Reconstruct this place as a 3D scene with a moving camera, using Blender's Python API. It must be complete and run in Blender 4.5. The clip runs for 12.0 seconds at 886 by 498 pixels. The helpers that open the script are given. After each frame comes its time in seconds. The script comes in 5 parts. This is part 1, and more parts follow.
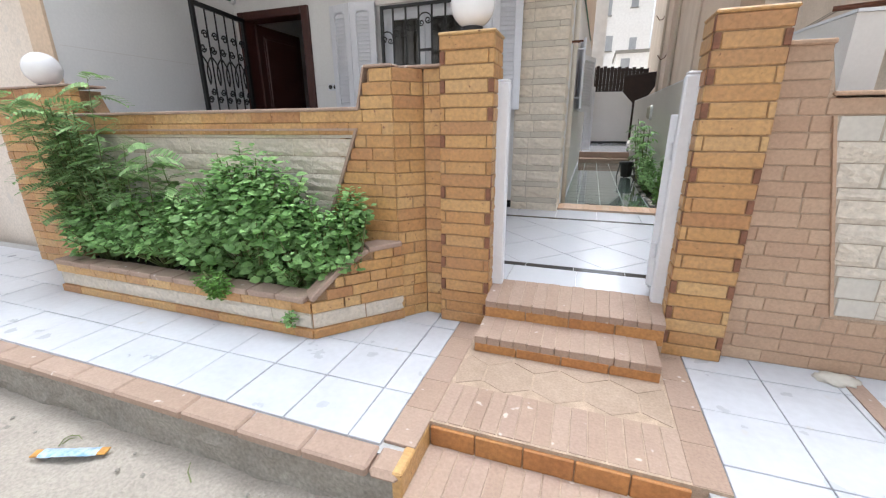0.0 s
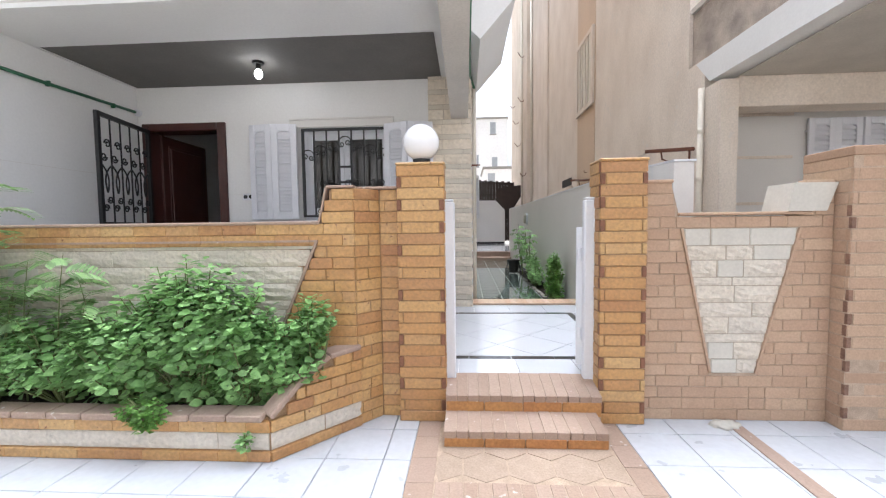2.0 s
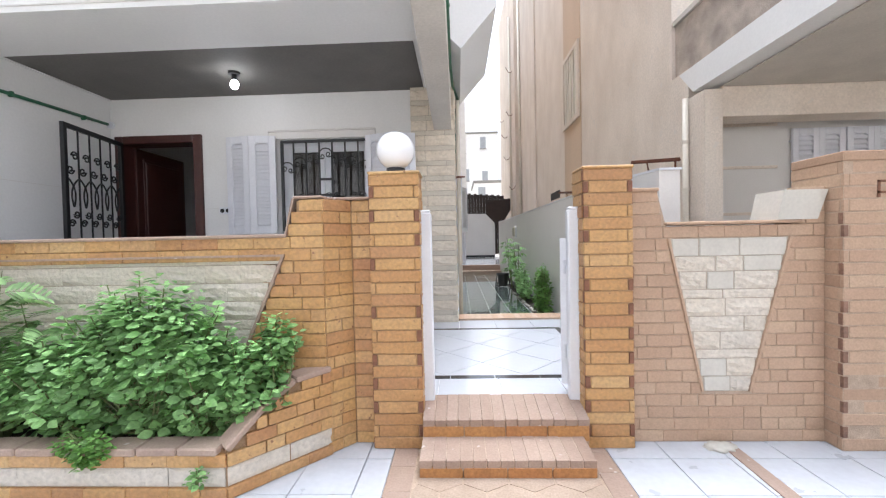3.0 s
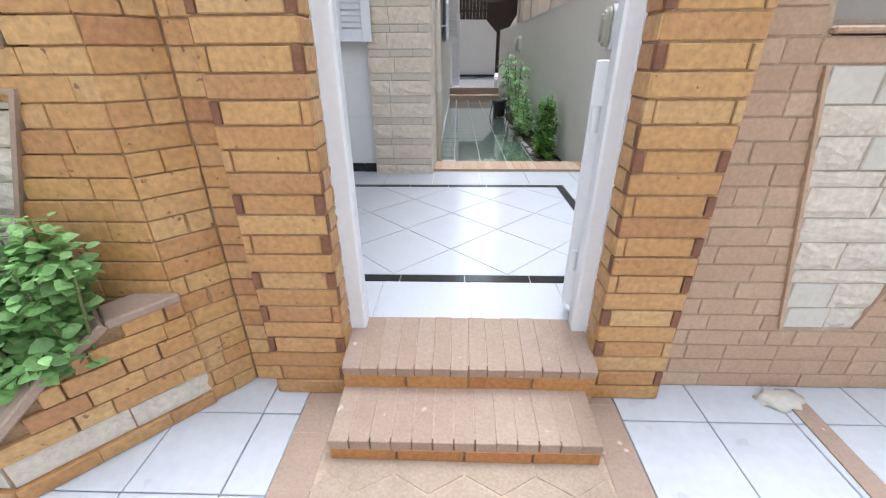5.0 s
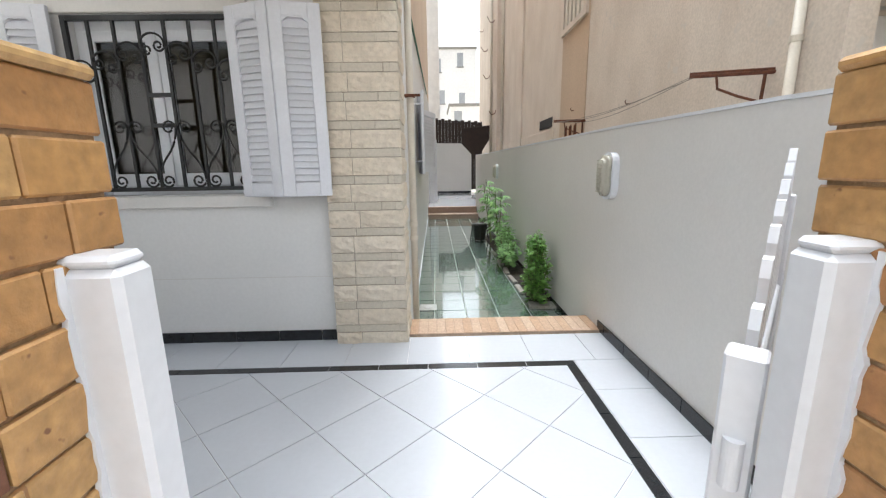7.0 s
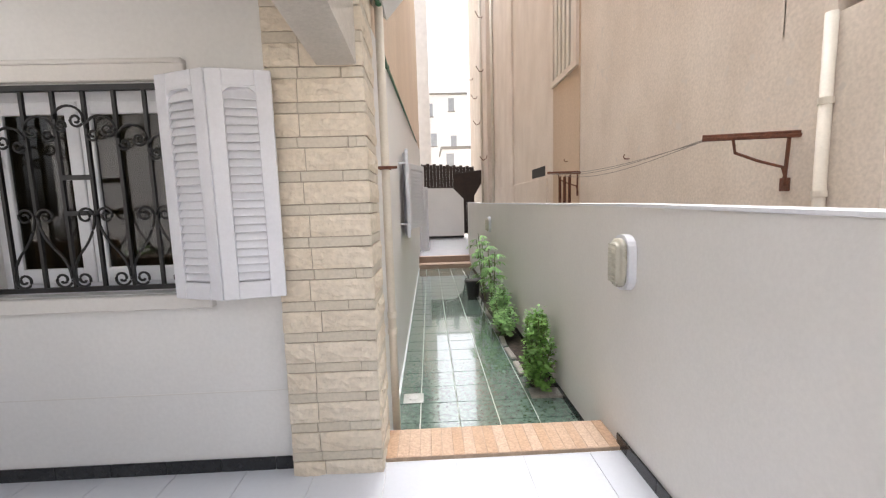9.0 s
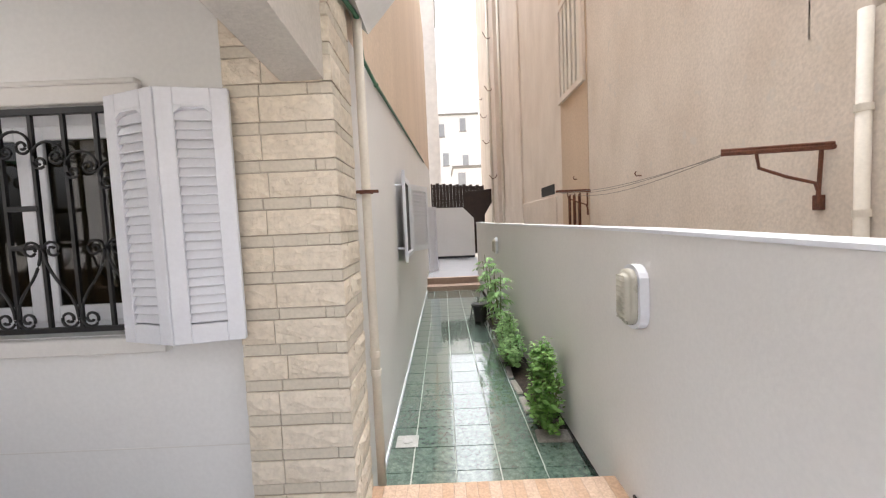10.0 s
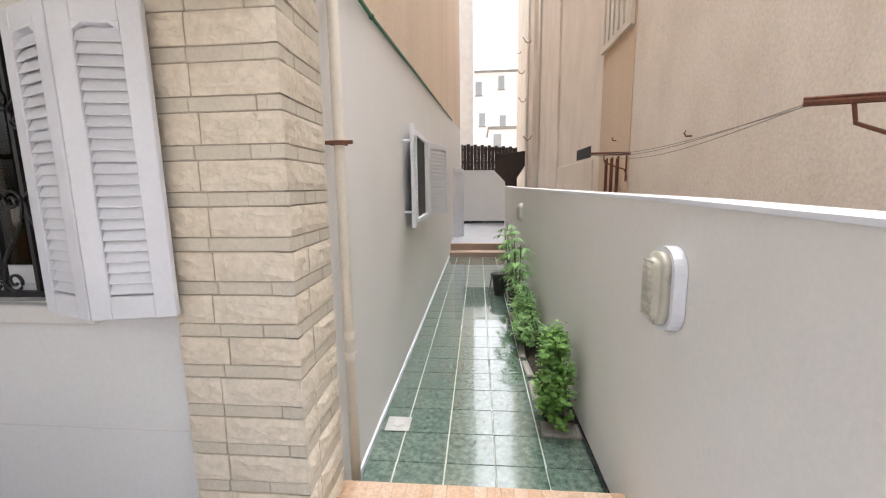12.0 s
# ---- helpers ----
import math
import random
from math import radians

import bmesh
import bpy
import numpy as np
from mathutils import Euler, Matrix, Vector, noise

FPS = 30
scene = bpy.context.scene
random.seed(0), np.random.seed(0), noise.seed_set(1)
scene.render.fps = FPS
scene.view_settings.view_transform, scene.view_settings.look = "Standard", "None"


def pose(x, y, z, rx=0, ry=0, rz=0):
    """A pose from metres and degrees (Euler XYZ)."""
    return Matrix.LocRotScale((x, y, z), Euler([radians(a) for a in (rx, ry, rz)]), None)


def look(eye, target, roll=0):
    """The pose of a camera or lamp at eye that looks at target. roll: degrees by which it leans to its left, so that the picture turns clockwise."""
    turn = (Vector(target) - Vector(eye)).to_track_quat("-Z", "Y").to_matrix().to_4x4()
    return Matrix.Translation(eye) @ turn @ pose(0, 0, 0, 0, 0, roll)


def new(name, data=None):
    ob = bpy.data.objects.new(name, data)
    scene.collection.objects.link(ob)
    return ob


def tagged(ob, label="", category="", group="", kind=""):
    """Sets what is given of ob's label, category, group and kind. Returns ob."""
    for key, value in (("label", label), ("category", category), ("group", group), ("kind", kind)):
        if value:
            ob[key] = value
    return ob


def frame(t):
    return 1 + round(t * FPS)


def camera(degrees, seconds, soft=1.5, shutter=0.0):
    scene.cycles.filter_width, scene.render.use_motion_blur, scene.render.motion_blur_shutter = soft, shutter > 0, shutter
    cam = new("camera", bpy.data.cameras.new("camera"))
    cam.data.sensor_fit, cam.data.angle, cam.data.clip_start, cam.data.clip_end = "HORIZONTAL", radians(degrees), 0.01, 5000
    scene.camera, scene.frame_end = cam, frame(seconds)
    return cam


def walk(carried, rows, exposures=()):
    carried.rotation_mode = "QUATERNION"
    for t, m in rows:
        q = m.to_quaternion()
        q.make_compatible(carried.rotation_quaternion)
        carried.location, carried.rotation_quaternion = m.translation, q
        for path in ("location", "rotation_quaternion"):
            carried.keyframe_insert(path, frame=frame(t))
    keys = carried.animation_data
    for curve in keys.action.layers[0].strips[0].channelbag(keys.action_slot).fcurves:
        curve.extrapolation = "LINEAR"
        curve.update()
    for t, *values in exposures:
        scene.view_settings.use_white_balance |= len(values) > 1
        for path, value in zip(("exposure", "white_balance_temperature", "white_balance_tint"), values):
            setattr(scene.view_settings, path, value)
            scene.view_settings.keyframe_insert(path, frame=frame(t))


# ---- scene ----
cam = camera(95.8, 12.0, soft=1.2)
PATH = [
    (0, (0.488, -0.043, 0.882), (-0.15, 1.757, 0.288), -0.4),
    (0.5, (0.443, -0.089, 0.899), (-0.055, 1.784, 0.408), -1.6),
    (1, (0.288, -0.208, 0.912), (0.009, 1.74, 0.555), -2.8),
    (1.5, (0.191, -0.28, 0.93), (0.059, 1.698, 0.667), -1.3),
    (2, (0.154, -0.334, 0.938), (0.04, 1.66, 0.823), -0.7),
    (2.5, (0.164, -0.332, 0.949), (0.053, 1.665, 0.921), -0.2),
    (3, (0.238, -0.195, 0.926), (0.164, 1.803, 0.88), -1.2),
    (3.5, (0.337, 0.037, 0.925), (0.275, 2.025, 0.711), 0.1),
    (3.7, (0.36, 0.138, 0.908), (0.318, 2.082, 0.438), 0.3),
    (5.3, (0.426, 1.045, 0.966), (0.352, 2.839, 0.086), -0.8),
    (5.5, (0.428, 1.156, 0.988), (0.304, 2.993, 0.207), -0.9),
    (6, (0.434, 1.373, 1.059), (0.325, 3.266, 0.422), 0.9),
    (6.5, (0.387, 1.546, 1.184), (0.412, 3.485, 0.697), -0.1),
    (7, (0.428, 1.689, 1.189), (0.466, 3.648, 0.784), -0.9),
    (7.2, (0.497, 1.787, 1.192), (0.467, 3.76, 0.867), -1.6),
    (8.8, (0.521, 2.197, 1.44), (0.591, 4.182, 1.208), -1.3),
    (9, (0.52, 2.211, 1.455), (0.589, 4.198, 1.233), -1.7),
    (9.5, (0.585, 2.334, 1.459), (0.561, 4.327, 1.293), -2.1),
    (10, (0.684, 2.467, 1.494), (0.685, 4.463, 1.366), -2.5),
    (10.5, (0.685, 2.56, 1.477), (0.679, 4.554, 1.326), -2.2),
    (11, (0.63, 2.632, 1.485), (0.456, 4.622, 1.391), -1.6),
    (11.5, (0.713, 2.737, 1.473), (0.387, 4.704, 1.311), -1.2),
    (12, (0.902, 2.879, 1.48), (0.734, 4.848, 1.175), -0.8),
]
walk(cam, [(t, look(eye, target, roll)) for t, eye, target, roll in PATH], [(0, 0.68, 6000, 10), (2.5, 0.97, 5850, 11), (3.7, 1.0, 5800, 11), (5.5, 0.78, 5700, 6), (6, 0.76, 5400, 3), (6.5, 0.84, 5500, 3), (7.2, 1.0, 6200, 9), (9, 1.12, 6350, 13), (12, 1.12, 6350, 13)])

# ---- world and light ----
world = bpy.data.worlds.new("overcast_sky")
scene.world = world
world.use_nodes = True
wn, wl = world.node_tree.nodes, world.node_tree.links
wn.clear()
sky = wn.new("ShaderNodeTexSky")
sky.sky_type, sky.sun_disc = "NISHITA", False
sky.sun_elevation, sky.sun_rotation = radians(73), radians(15)
sky.air_density, sky.dust_density, sky.ozone_density = 1.0, 9.0, 1.0
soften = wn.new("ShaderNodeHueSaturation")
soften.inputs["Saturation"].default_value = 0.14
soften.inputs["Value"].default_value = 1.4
background = wn.new("ShaderNodeBackground")
background.inputs["Strength"].default_value = 0.15
world_out = wn.new("ShaderNodeOutputWorld")
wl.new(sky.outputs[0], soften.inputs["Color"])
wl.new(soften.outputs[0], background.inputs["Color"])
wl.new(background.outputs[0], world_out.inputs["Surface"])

sun = new("sun", bpy.data.lights.new("sun", "SUN"))
sun.data.energy, sun.data.angle, sun.data.color = 0.5, radians(110), (1.0, 0.99, 0.98)
sun.matrix_world = look((0.76, 2.82, 9.56), (0, 0, 0))


# ---- materials ----
def material(name, colour, rough=0.6, vary=0.08, scale=6.0, fine=60.0, bump=0.15, metal=0.0, second=None, blotch=0.5, spread=None, spec=0.5, per_piece=0.0, coat=0.0, streak=1.0, pits=None):
    """A surface with variation at two scales, relief and, for loose pieces, a shade of its own for each piece."""
    m = bpy.data.materials.new(name)
    m.use_nodes = True
    n, l = m.node_tree.nodes, m.node_tree.links
    b = n["Principled BSDF"]
    b.inputs["Metallic"].default_value = metal
    b.inputs["Specular IOR Level"].default_value = spec
    b.inputs["Coat Weight"].default_value = coat
    tc = n.new("ShaderNodeTexCoord")
    big, small = n.new("ShaderNodeTexNoise"), n.new("ShaderNodeTexNoise")
    big.inputs["Scale"].default_value, big.inputs["Detail"].default_value = scale, 6
    small.inputs["Scale"].default_value, small.inputs["Detail"].default_value = fine, 5
    geo = n.new("ShaderNodeNewGeometry")
    stretch = n.new("ShaderNodeVectorMath")
    stretch.operation = "MULTIPLY"
    stretch.inputs[1].default_value = (1, 1, streak)
    l.new(geo.outputs["Position"], stretch.inputs[0])
    l.new(stretch.outputs["Vector"], big.inputs["Vector"])
    l.new(geo.outputs["Position"], small.inputs["Vector"])
    ramp = n.new("ShaderNodeValToRGB")
    ramp.color_ramp.elements[0].position, ramp.color_ramp.elements[1].position = 0.5 - blotch / 2, 0.5 + blotch / 2
    c2 = second or tuple(c * (1 - 2.2 * vary) for c in colour)
    ramp.color_ramp.elements[0].color, ramp.color_ramp.elements[1].color = (*c2, 1), (*colour, 1)
    l.new(big.outputs["Fac"], ramp.inputs["Fac"])
    colour_out = ramp.outputs["Color"]
    if spread:
        info = n.new("ShaderNodeObjectInfo")
        pick = n.new("ShaderNodeValToRGB")
        pick.color_ramp.interpolation = "LINEAR"
        for i, c in enumerate(spread):
            e = pick.color_ramp.elements[i] if i < 2 else pick.color_ramp.elements.new(1)
            e.position, e.color = i / (len(spread) - 1), (*c, 1)
        l.new(info.outputs["Random"], pick.inputs["Fac"])
        mix = n.new("ShaderNodeMix")
        mix.data_type, mix.blend_type = "RGBA", "MIX"
        mix.inputs["Factor"].default_value = per_piece
        l.new(colour_out, mix.inputs["A"])
        l.new(pick.outputs["Color"], mix.inputs["B"])
        colour_out = mix.outputs["Result"]
    grain = n.new("ShaderNodeMix")
    grain.data_type, grain.blend_type = "RGBA", "MULTIPLY"
    grain.inputs["Factor"].default_value = 1.0
    g = n.new("ShaderNodeMapRange")
    g.inputs["From Min"].default_value, g.inputs["From Max"].default_value = 0.3, 0.7
    g.inputs["To Min"].default_value, g.inputs["To Max"].default_value = 1 - vary, 1 + vary * 0.6
    l.new(small.outputs["Fac"], g.inputs["Value"])
    l.new(colour_out, grain.inputs["A"])
    l.new(g.outputs["Result"], grain.inputs["B"])
    final = grain.outputs["Result"]
    if pits:
        spots = n.new("ShaderNodeTexNoise")
        spots.inputs["Scale"].default_value, spots.inputs["Detail"].default_value = pits[0], 2
        l.new(geo.outputs["Position"], spots.inputs["Vector"])
        cut = n.new("ShaderNodeMapRange")
        cut.inputs["From Min"].default_value, cut.inputs["From Max"].default_value = pits[1], pits[1] + 0.05
        l.new(spots.outputs["Fac"], cut.inputs["Value"])
        stain = n.new("ShaderNodeMix")
        stain.data_type, stain.blend_type = "RGBA", "MIX"
        l.new(cut.outputs["Result"], stain.inputs["Factor"])
        l.new(final, stain.inputs["A"])
        stain.inputs["B"].default_value = (*pits[2], 1)
        final = stain.outputs["Result"]
    l.new(final, b.inputs["Base Color"])
    r = n.new("ShaderNodeMapRange")
    r.inputs["To Min"].default_value, r.inputs["To Max"].default_value = max(rough - 0.08, 0.02), min(rough + 0.08, 1)
    l.new(big.outputs["Fac"], r.inputs["Value"])
    l.new(r.outputs["Result"], b.inputs["Roughness"])
    if bump:
        bp = n.new("ShaderNodeBump")
        bp.inputs["Strength"].default_value, bp.inputs["Distance"].default_value = bump, 0.01
        l.new(small.outputs["Fac"], bp.inputs["Height"])
        l.new(bp.outputs["Normal"], b.inputs["Normal"])
    return m


def glass(name, colour=(0.9, 0.93, 0.95), rough=0.02):
    m = bpy.data.materials.new(name)
    m.use_nodes = True
    b = m.node_tree.nodes["Principled BSDF"]
    b.inputs["Base Color"].default_value = (*colour, 1)
    b.inputs["Transmission Weight"].default_value, b.inputs["Roughness"].default_value = 1.0, rough
    return m


def glow(name, colour, strength):
    m = bpy.data.materials.new(name)
    m.use_nodes = True
    b = m.node_tree.nodes["Principled BSDF"]
    b.inputs["Emission Color"].default_value, b.inputs["Emission Strength"].default_value = (*colour, 1), strength
    return m


ORANGE = [(0.38, 0.187, 0.07), (0.49, 0.282, 0.1), (0.55, 0.356, 0.145), (0.43, 0.222, 0.08), (0.57, 0.39, 0.175), (0.345, 0.153, 0.062)]
PINK = [(0.4, 0.265, 0.175), (0.46, 0.32, 0.215), (0.42, 0.28, 0.19), (0.5, 0.365, 0.25), (0.36, 0.23, 0.15)]
PAVER = [(0.31, 0.215, 0.16), (0.38, 0.28, 0.215), (0.35, 0.255, 0.205), (0.42, 0.32, 0.25)]
M_BRICK = material("orange_brick", (0.51, 0.295, 0.115), 0.42, 0.22, 9, 55, 0.3, second=(0.37, 0.185, 0.075), spread=ORANGE, per_piece=0.65, pits=(38, 0.69, (0.2, 0.09, 0.04)))
M_DARK_BRICK = material("burnt_brick_end", (0.25, 0.105, 0.055), 0.65, 0.2, 20, 90, 0.3)
M_DARK_PINK = material("burnt_pink_brick_end", (0.27, 0.15, 0.1), 0.75, 0.2, 20, 90, 0.3)
M_PINK = material("sanded_pink_brick", (0.47, 0.325, 0.23), 0.75, 0.12, 9, 90, 0.2, second=(0.4, 0.265, 0.18), spread=PINK, per_piece=0.7)
M_PAVER = material("worn_red_paver", (0.39, 0.285, 0.22), 0.85, 0.12, 14, 90, 0.25, second=(0.31, 0.215, 0.17), spread=PAVER, per_piece=0.55, pits=(16, 0.69, (0.56, 0.49, 0.43)))
M_RISER = material("deep_orange_brick", (0.46, 0.215, 0.07), 0.5, 0.2, 10, 60, 0.3, second=(0.34, 0.14, 0.05), spread=[(0.36, 0.15, 0.05), (0.5, 0.27, 0.09), (0.42, 0.18, 0.06)], per_piece=0.5)
M_SILL = material("worn_pale_brick", (0.52, 0.37, 0.26), 0.75, 0.2, 12, 70, 0.3, second=(0.43, 0.29, 0.19), spread=[(0.43, 0.27, 0.16), (0.56, 0.43, 0.33)], per_piece=0.5)
M_HEX = material("worn_hexagon_tile", (0.41, 0.315, 0.24), 0.8, 0.16, 12, 100, 0.25, second=(0.34, 0.255, 0.19))
M_MORTAR = material("brick_mortar", (0.42, 0.27, 0.15), 0.9, 0.2, 20, 150, 0.4)
M_PINK_MORTAR = material("pale_mortar", (0.5, 0.38, 0.28), 0.9, 0.15, 20, 150, 0.4)
M_PLASTER_W = material("white_painted_plaster", (0.79, 0.785, 0.77), 0.65, 0.03, 1.5, 45, 0.08)
M_PLASTER_C = material("cream_painted_wall", (0.72, 0.7, 0.67), 0.6, 0.03, 1.5, 60, 0.08)
M_BEIGE = material("weathered_beige_render", (0.77, 0.69, 0.6), 0.9, 0.11, 1.7, 45, 0.16, second=(0.66, 0.575, 0.485), blotch=0.4, streak=0.55, pits=(7, 0.66, (0.66, 0.6, 0.53)))
M_TAN = material("tan_side_render", (0.66, 0.52, 0.38), 0.85, 0.1, 1.2, 35, 0.4, second=(0.56, 0.43, 0.31), streak=0.12)
M_ROUGHCAST = material("roughcast_render", (0.6, 0.51, 0.43), 0.95, 0.25, 4, 90, 1.0)
M_CONCRETE = material("rough_kerb_concrete", (0.36, 0.34, 0.3), 0.95, 0.25, 7, 60, 0.9, second=(0.24, 0.22, 0.19))
M_SOFFIT = material("dark_grey_soffit", (0.17, 0.16, 0.145), 0.8, 0.1, 3, 60, 0.2)
M_BEAM = material("beige_beam_plaster", (0.6, 0.56, 0.5), 0.75, 0.08, 3, 60, 0.3)
M_STONE = material("cream_split_stone", (0.76, 0.68, 0.56), 0.85, 0.1, 9, 34, 1.0, second=(0.66, 0.575, 0.45), spread=[(0.79, 0.73, 0.62), (0.7, 0.61, 0.48), (0.74, 0.67, 0.55)], per_piece=0.4)
M_SAWN_STONE = material("sawn_grey_cream_stone", (0.63, 0.57, 0.46), 0.75, 0.08, 10, 60, 0.25, second=(0.57, 0.51, 0.41), spread=[(0.66, 0.6, 0.5), (0.58, 0.53, 0.44)], per_piece=0.4)
M_PALE_STONE = material("pale_split_stone", (0.64, 0.58, 0.49), 0.85, 0.14, 12, 45, 0.9, second=(0.55, 0.49, 0.405), spread=[(0.68, 0.62, 0.53), (0.56, 0.52, 0.46), (0.65, 0.58, 0.48)], per_piece=0.5)
M_SMOOTH_STONE = material("smooth_grey_stone", (0.58, 0.55, 0.485), 0.7, 0.06, 8, 60, 0.15)
M_STONE_JOINT = material("stone_joint", (0.47, 0.41, 0.33), 0.95, 0.1, 20, 120, 0.3)
M_TILE = material("glossy_white_tile", (0.57, 0.59, 0.63), 0.08, 0.02, 3, 40, 0.0, spec=0.6)
M_PAVE_TILE = material("white_pavement_tile", (0.55, 0.575, 0.615), 0.3, 0.05, 5, 30, 0.05, second=(0.485, 0.505, 0.545), pits=(9, 0.7, (0.5, 0.5, 0.5)))
M_GROUT = material("grey_grout", (0.46, 0.455, 0.45), 0.9, 0.1, 20, 100, 0.2)
M_PALE_GROUT = material("pale_grout", (0.74, 0.74, 0.74), 0.85, 0.05, 20, 100, 0.1)
M_BLACK_TILE = material("black_marble_tile", (0.025, 0.027, 0.03), 0.15, 0.2, 30, 80, 0.0, second=(0.012, 0.012, 0.014))
M_GREEN_TILE = material("green_mottled_tile", (0.17, 0.235, 0.19), 0.1, 0.4, 30, 140, 0.02, spec=1.0, coat=1.0, second=(0.05, 0.095, 0.075), blotch=0.3, spread=[(0.07, 0.125, 0.1), (0.16, 0.21, 0.175)], per_piece=0.25)
M_GREEN_GROUT = material("light_green_grout", (0.46, 0.5, 0.45), 0.7, 0.08, 20, 100, 0.1)
M_WHITE_PAINT = material("white_gloss_paint", (0.74, 0.755, 0.79), 0.35, 0.03, 6, 60, 0.04)
M_SHUTTER = material("pale_grey_shutter_paint", (0.74, 0.75, 0.79), 0.45, 0.03, 6, 60, 0.04)
M_IRON = material("black_wrought_iron", (0.012, 0.012, 0.013), 0.4, 0.2, 10, 80, 0.1)
M_WOOD = material("dark_red_wood", (0.075, 0.022, 0.016), 0.35, 0.25, 5, 60, 0.1, second=(0.045, 0.013, 0.01))
M_RUST = material("rusty_steel", (0.2, 0.075, 0.04), 0.85, 0.3, 25, 120, 0.5, second=(0.1, 0.04, 0.025))
M_PVC = material("cream_pvc_pipe", (0.72, 0.66, 0.56), 0.45, 0.05, 6, 60, 0.04)
M_HOSE = material("green_hose", (0.04, 0.16, 0.08), 0.5, 0.12, 10, 60, 0.05)
M_WIRE = material("grey_wire", (0.3, 0.27, 0.23), 0.7, 0.1, 10, 60, 0)
M_GLOBE = material("opal_glass_globe", (0.85, 0.85, 0.86), 0.18, 0.02, 6, 40, 0.0)
M_SOIL = material("dark_soil", (0.07, 0.05, 0.035), 1.0, 0.4, 20, 90, 1.0)
M_SAND = material("dusty_sand_road", (0.4, 0.365, 0.315), 1.0, 0.18, 5, 70, 0.9, second=(0.32, 0.285, 0.245))
M_LEAF = material("mint_green_leaf", (0.33, 0.53, 0.21), 0.5, 0.2, 8, 60, 0.5, second=(0.21, 0.39, 0.135), spec=0.35)
M_LEAF_LIGHT = material("fresh_green_leaf", (0.23, 0.42, 0.11), 0.45, 0.2, 8, 40, 0.1, second=(0.16, 0.33, 0.07), spec=0.4)
M_FERN = material("feathery_leaf", (0.3, 0.44, 0.2), 0.6, 0.2, 8, 40, 0.1, second=(0.2, 0.34, 0.12))
M_STEM = material("green_brown_stem", (0.19, 0.23, 0.085), 0.7, 0.2, 12, 60, 0.2)
M_DARK_ROOM = material("dim_room_paint", (0.72, 0.71, 0.69), 0.8, 0.05, 3, 40, 0.1)
M_GLASS = glass("window_glass", (0.14, 0.145, 0.15))
M_BULB = glow("lit_bulb", (1.0, 0.97, 0.92), 28.0)
# near-white base colour carries the sunlit glare of the far walls
M_FAR = material("painted_sunlit_facade", (0.9, 0.88, 0.85), 0.9, 0.06, 0.4, 5, 0.1, second=(0.85, 0.82, 0.78))
M_FAR_WINDOW = material("far_window", (0.42, 0.43, 0.44), 0.5, 0.1, 2, 30, 0)
# near-black colour for plates that stand in for the shade inside openings
M_OPENING_SHADE = material("painted_opening_shade", (0.03, 0.03, 0.03), 0.8, 0.2, 5, 30, 0.1)
M_BROWN_SHEET = material("dark_brown_sheet", (0.045, 0.028, 0.022), 0.7, 0.2, 5, 40, 0.2)
M_POT = material("dark_plastic_pot", (0.03, 0.028, 0.025), 0.6, 0.2, 10, 60, 0.2)


# ---- mesh helpers ----
def link_bm(name, bm, mat, smooth=False):
    me = bpy.data.meshes.new(name)
    bm.normal_update()
    bm.to_mesh(me)
    bm.free()
    if smooth:
        for p in me.polygons:
            p.use_smooth = True
    me.materials.append(mat)
    return new(name, me)


def part(name, bm, mat, parent=None, label="", smooth=False):
    ob = link_bm(name, bm, mat, smooth)
    ob.parent = parent
    return tagged(ob, label)


def empty(name, label, category, at=(0, 0, 0), group="", kind=""):
    ob = new(name)
    ob.location = at
    return tagged(ob, label, category, group, kind)


def setting(name, bm, mat, label, category, smooth=False):
    return tagged(link_bm(name, bm, mat, smooth), label, category, kind="structure")


def add_box(bm, lo, hi, bevel=0.0):
    r = bmesh.ops.create_cube(bm, size=1.0)
    c = [(a + b) / 2 for a, b in zip(lo, hi)]
    s = [abs(b - a) for a, b in zip(lo, hi)]
    for v in r["verts"]:
        v.co = Vector((c[0] + v.co.x * s[0], c[1] + v.co.y * s[1], c[2] + v.co.z * s[2]))
    if bevel:
        edges = {e for v in r["verts"] for e in v.link_edges}
        bmesh.ops.bevel(bm, geom=list(edges), offset=bevel, segments=1, affect="EDGES")


def box(lo, hi, bevel=0.0):
    bm = bmesh.new()
    add_box(bm, lo, hi, bevel)
    return bm


def boxes(*pairs, bevel=0.0):
    bm = bmesh.new()
    for lo, hi in pairs:
        add_box(bm, lo, hi, bevel)
    return bm


def prism(points, axis, a, b, bm=None):
    """A prism over a polygon; axis is the direction of its length: x, y or z."""
    bm = bm or bmesh.new()

    def at(p, d):
        return {"x": (d, p[0], p[1]), "y": (p[0], d, p[1]), "z": (p[0], p[1], d)}[axis]
    v0, v1 = [bm.verts.new(at(p, a)) for p in points], [bm.verts.new(at(p, b)) for p in points]
    k = len(points)
    bm.faces.new(v0)
    bm.faces.new(v1[::-1])
    for i in range(k):
        bm.faces.new((v0[i], v1[i], v1[(i + 1) % k], v0[(i + 1) % k]))
    bmesh.ops.recalc_face_normals(bm, faces=bm.faces)
    return bm


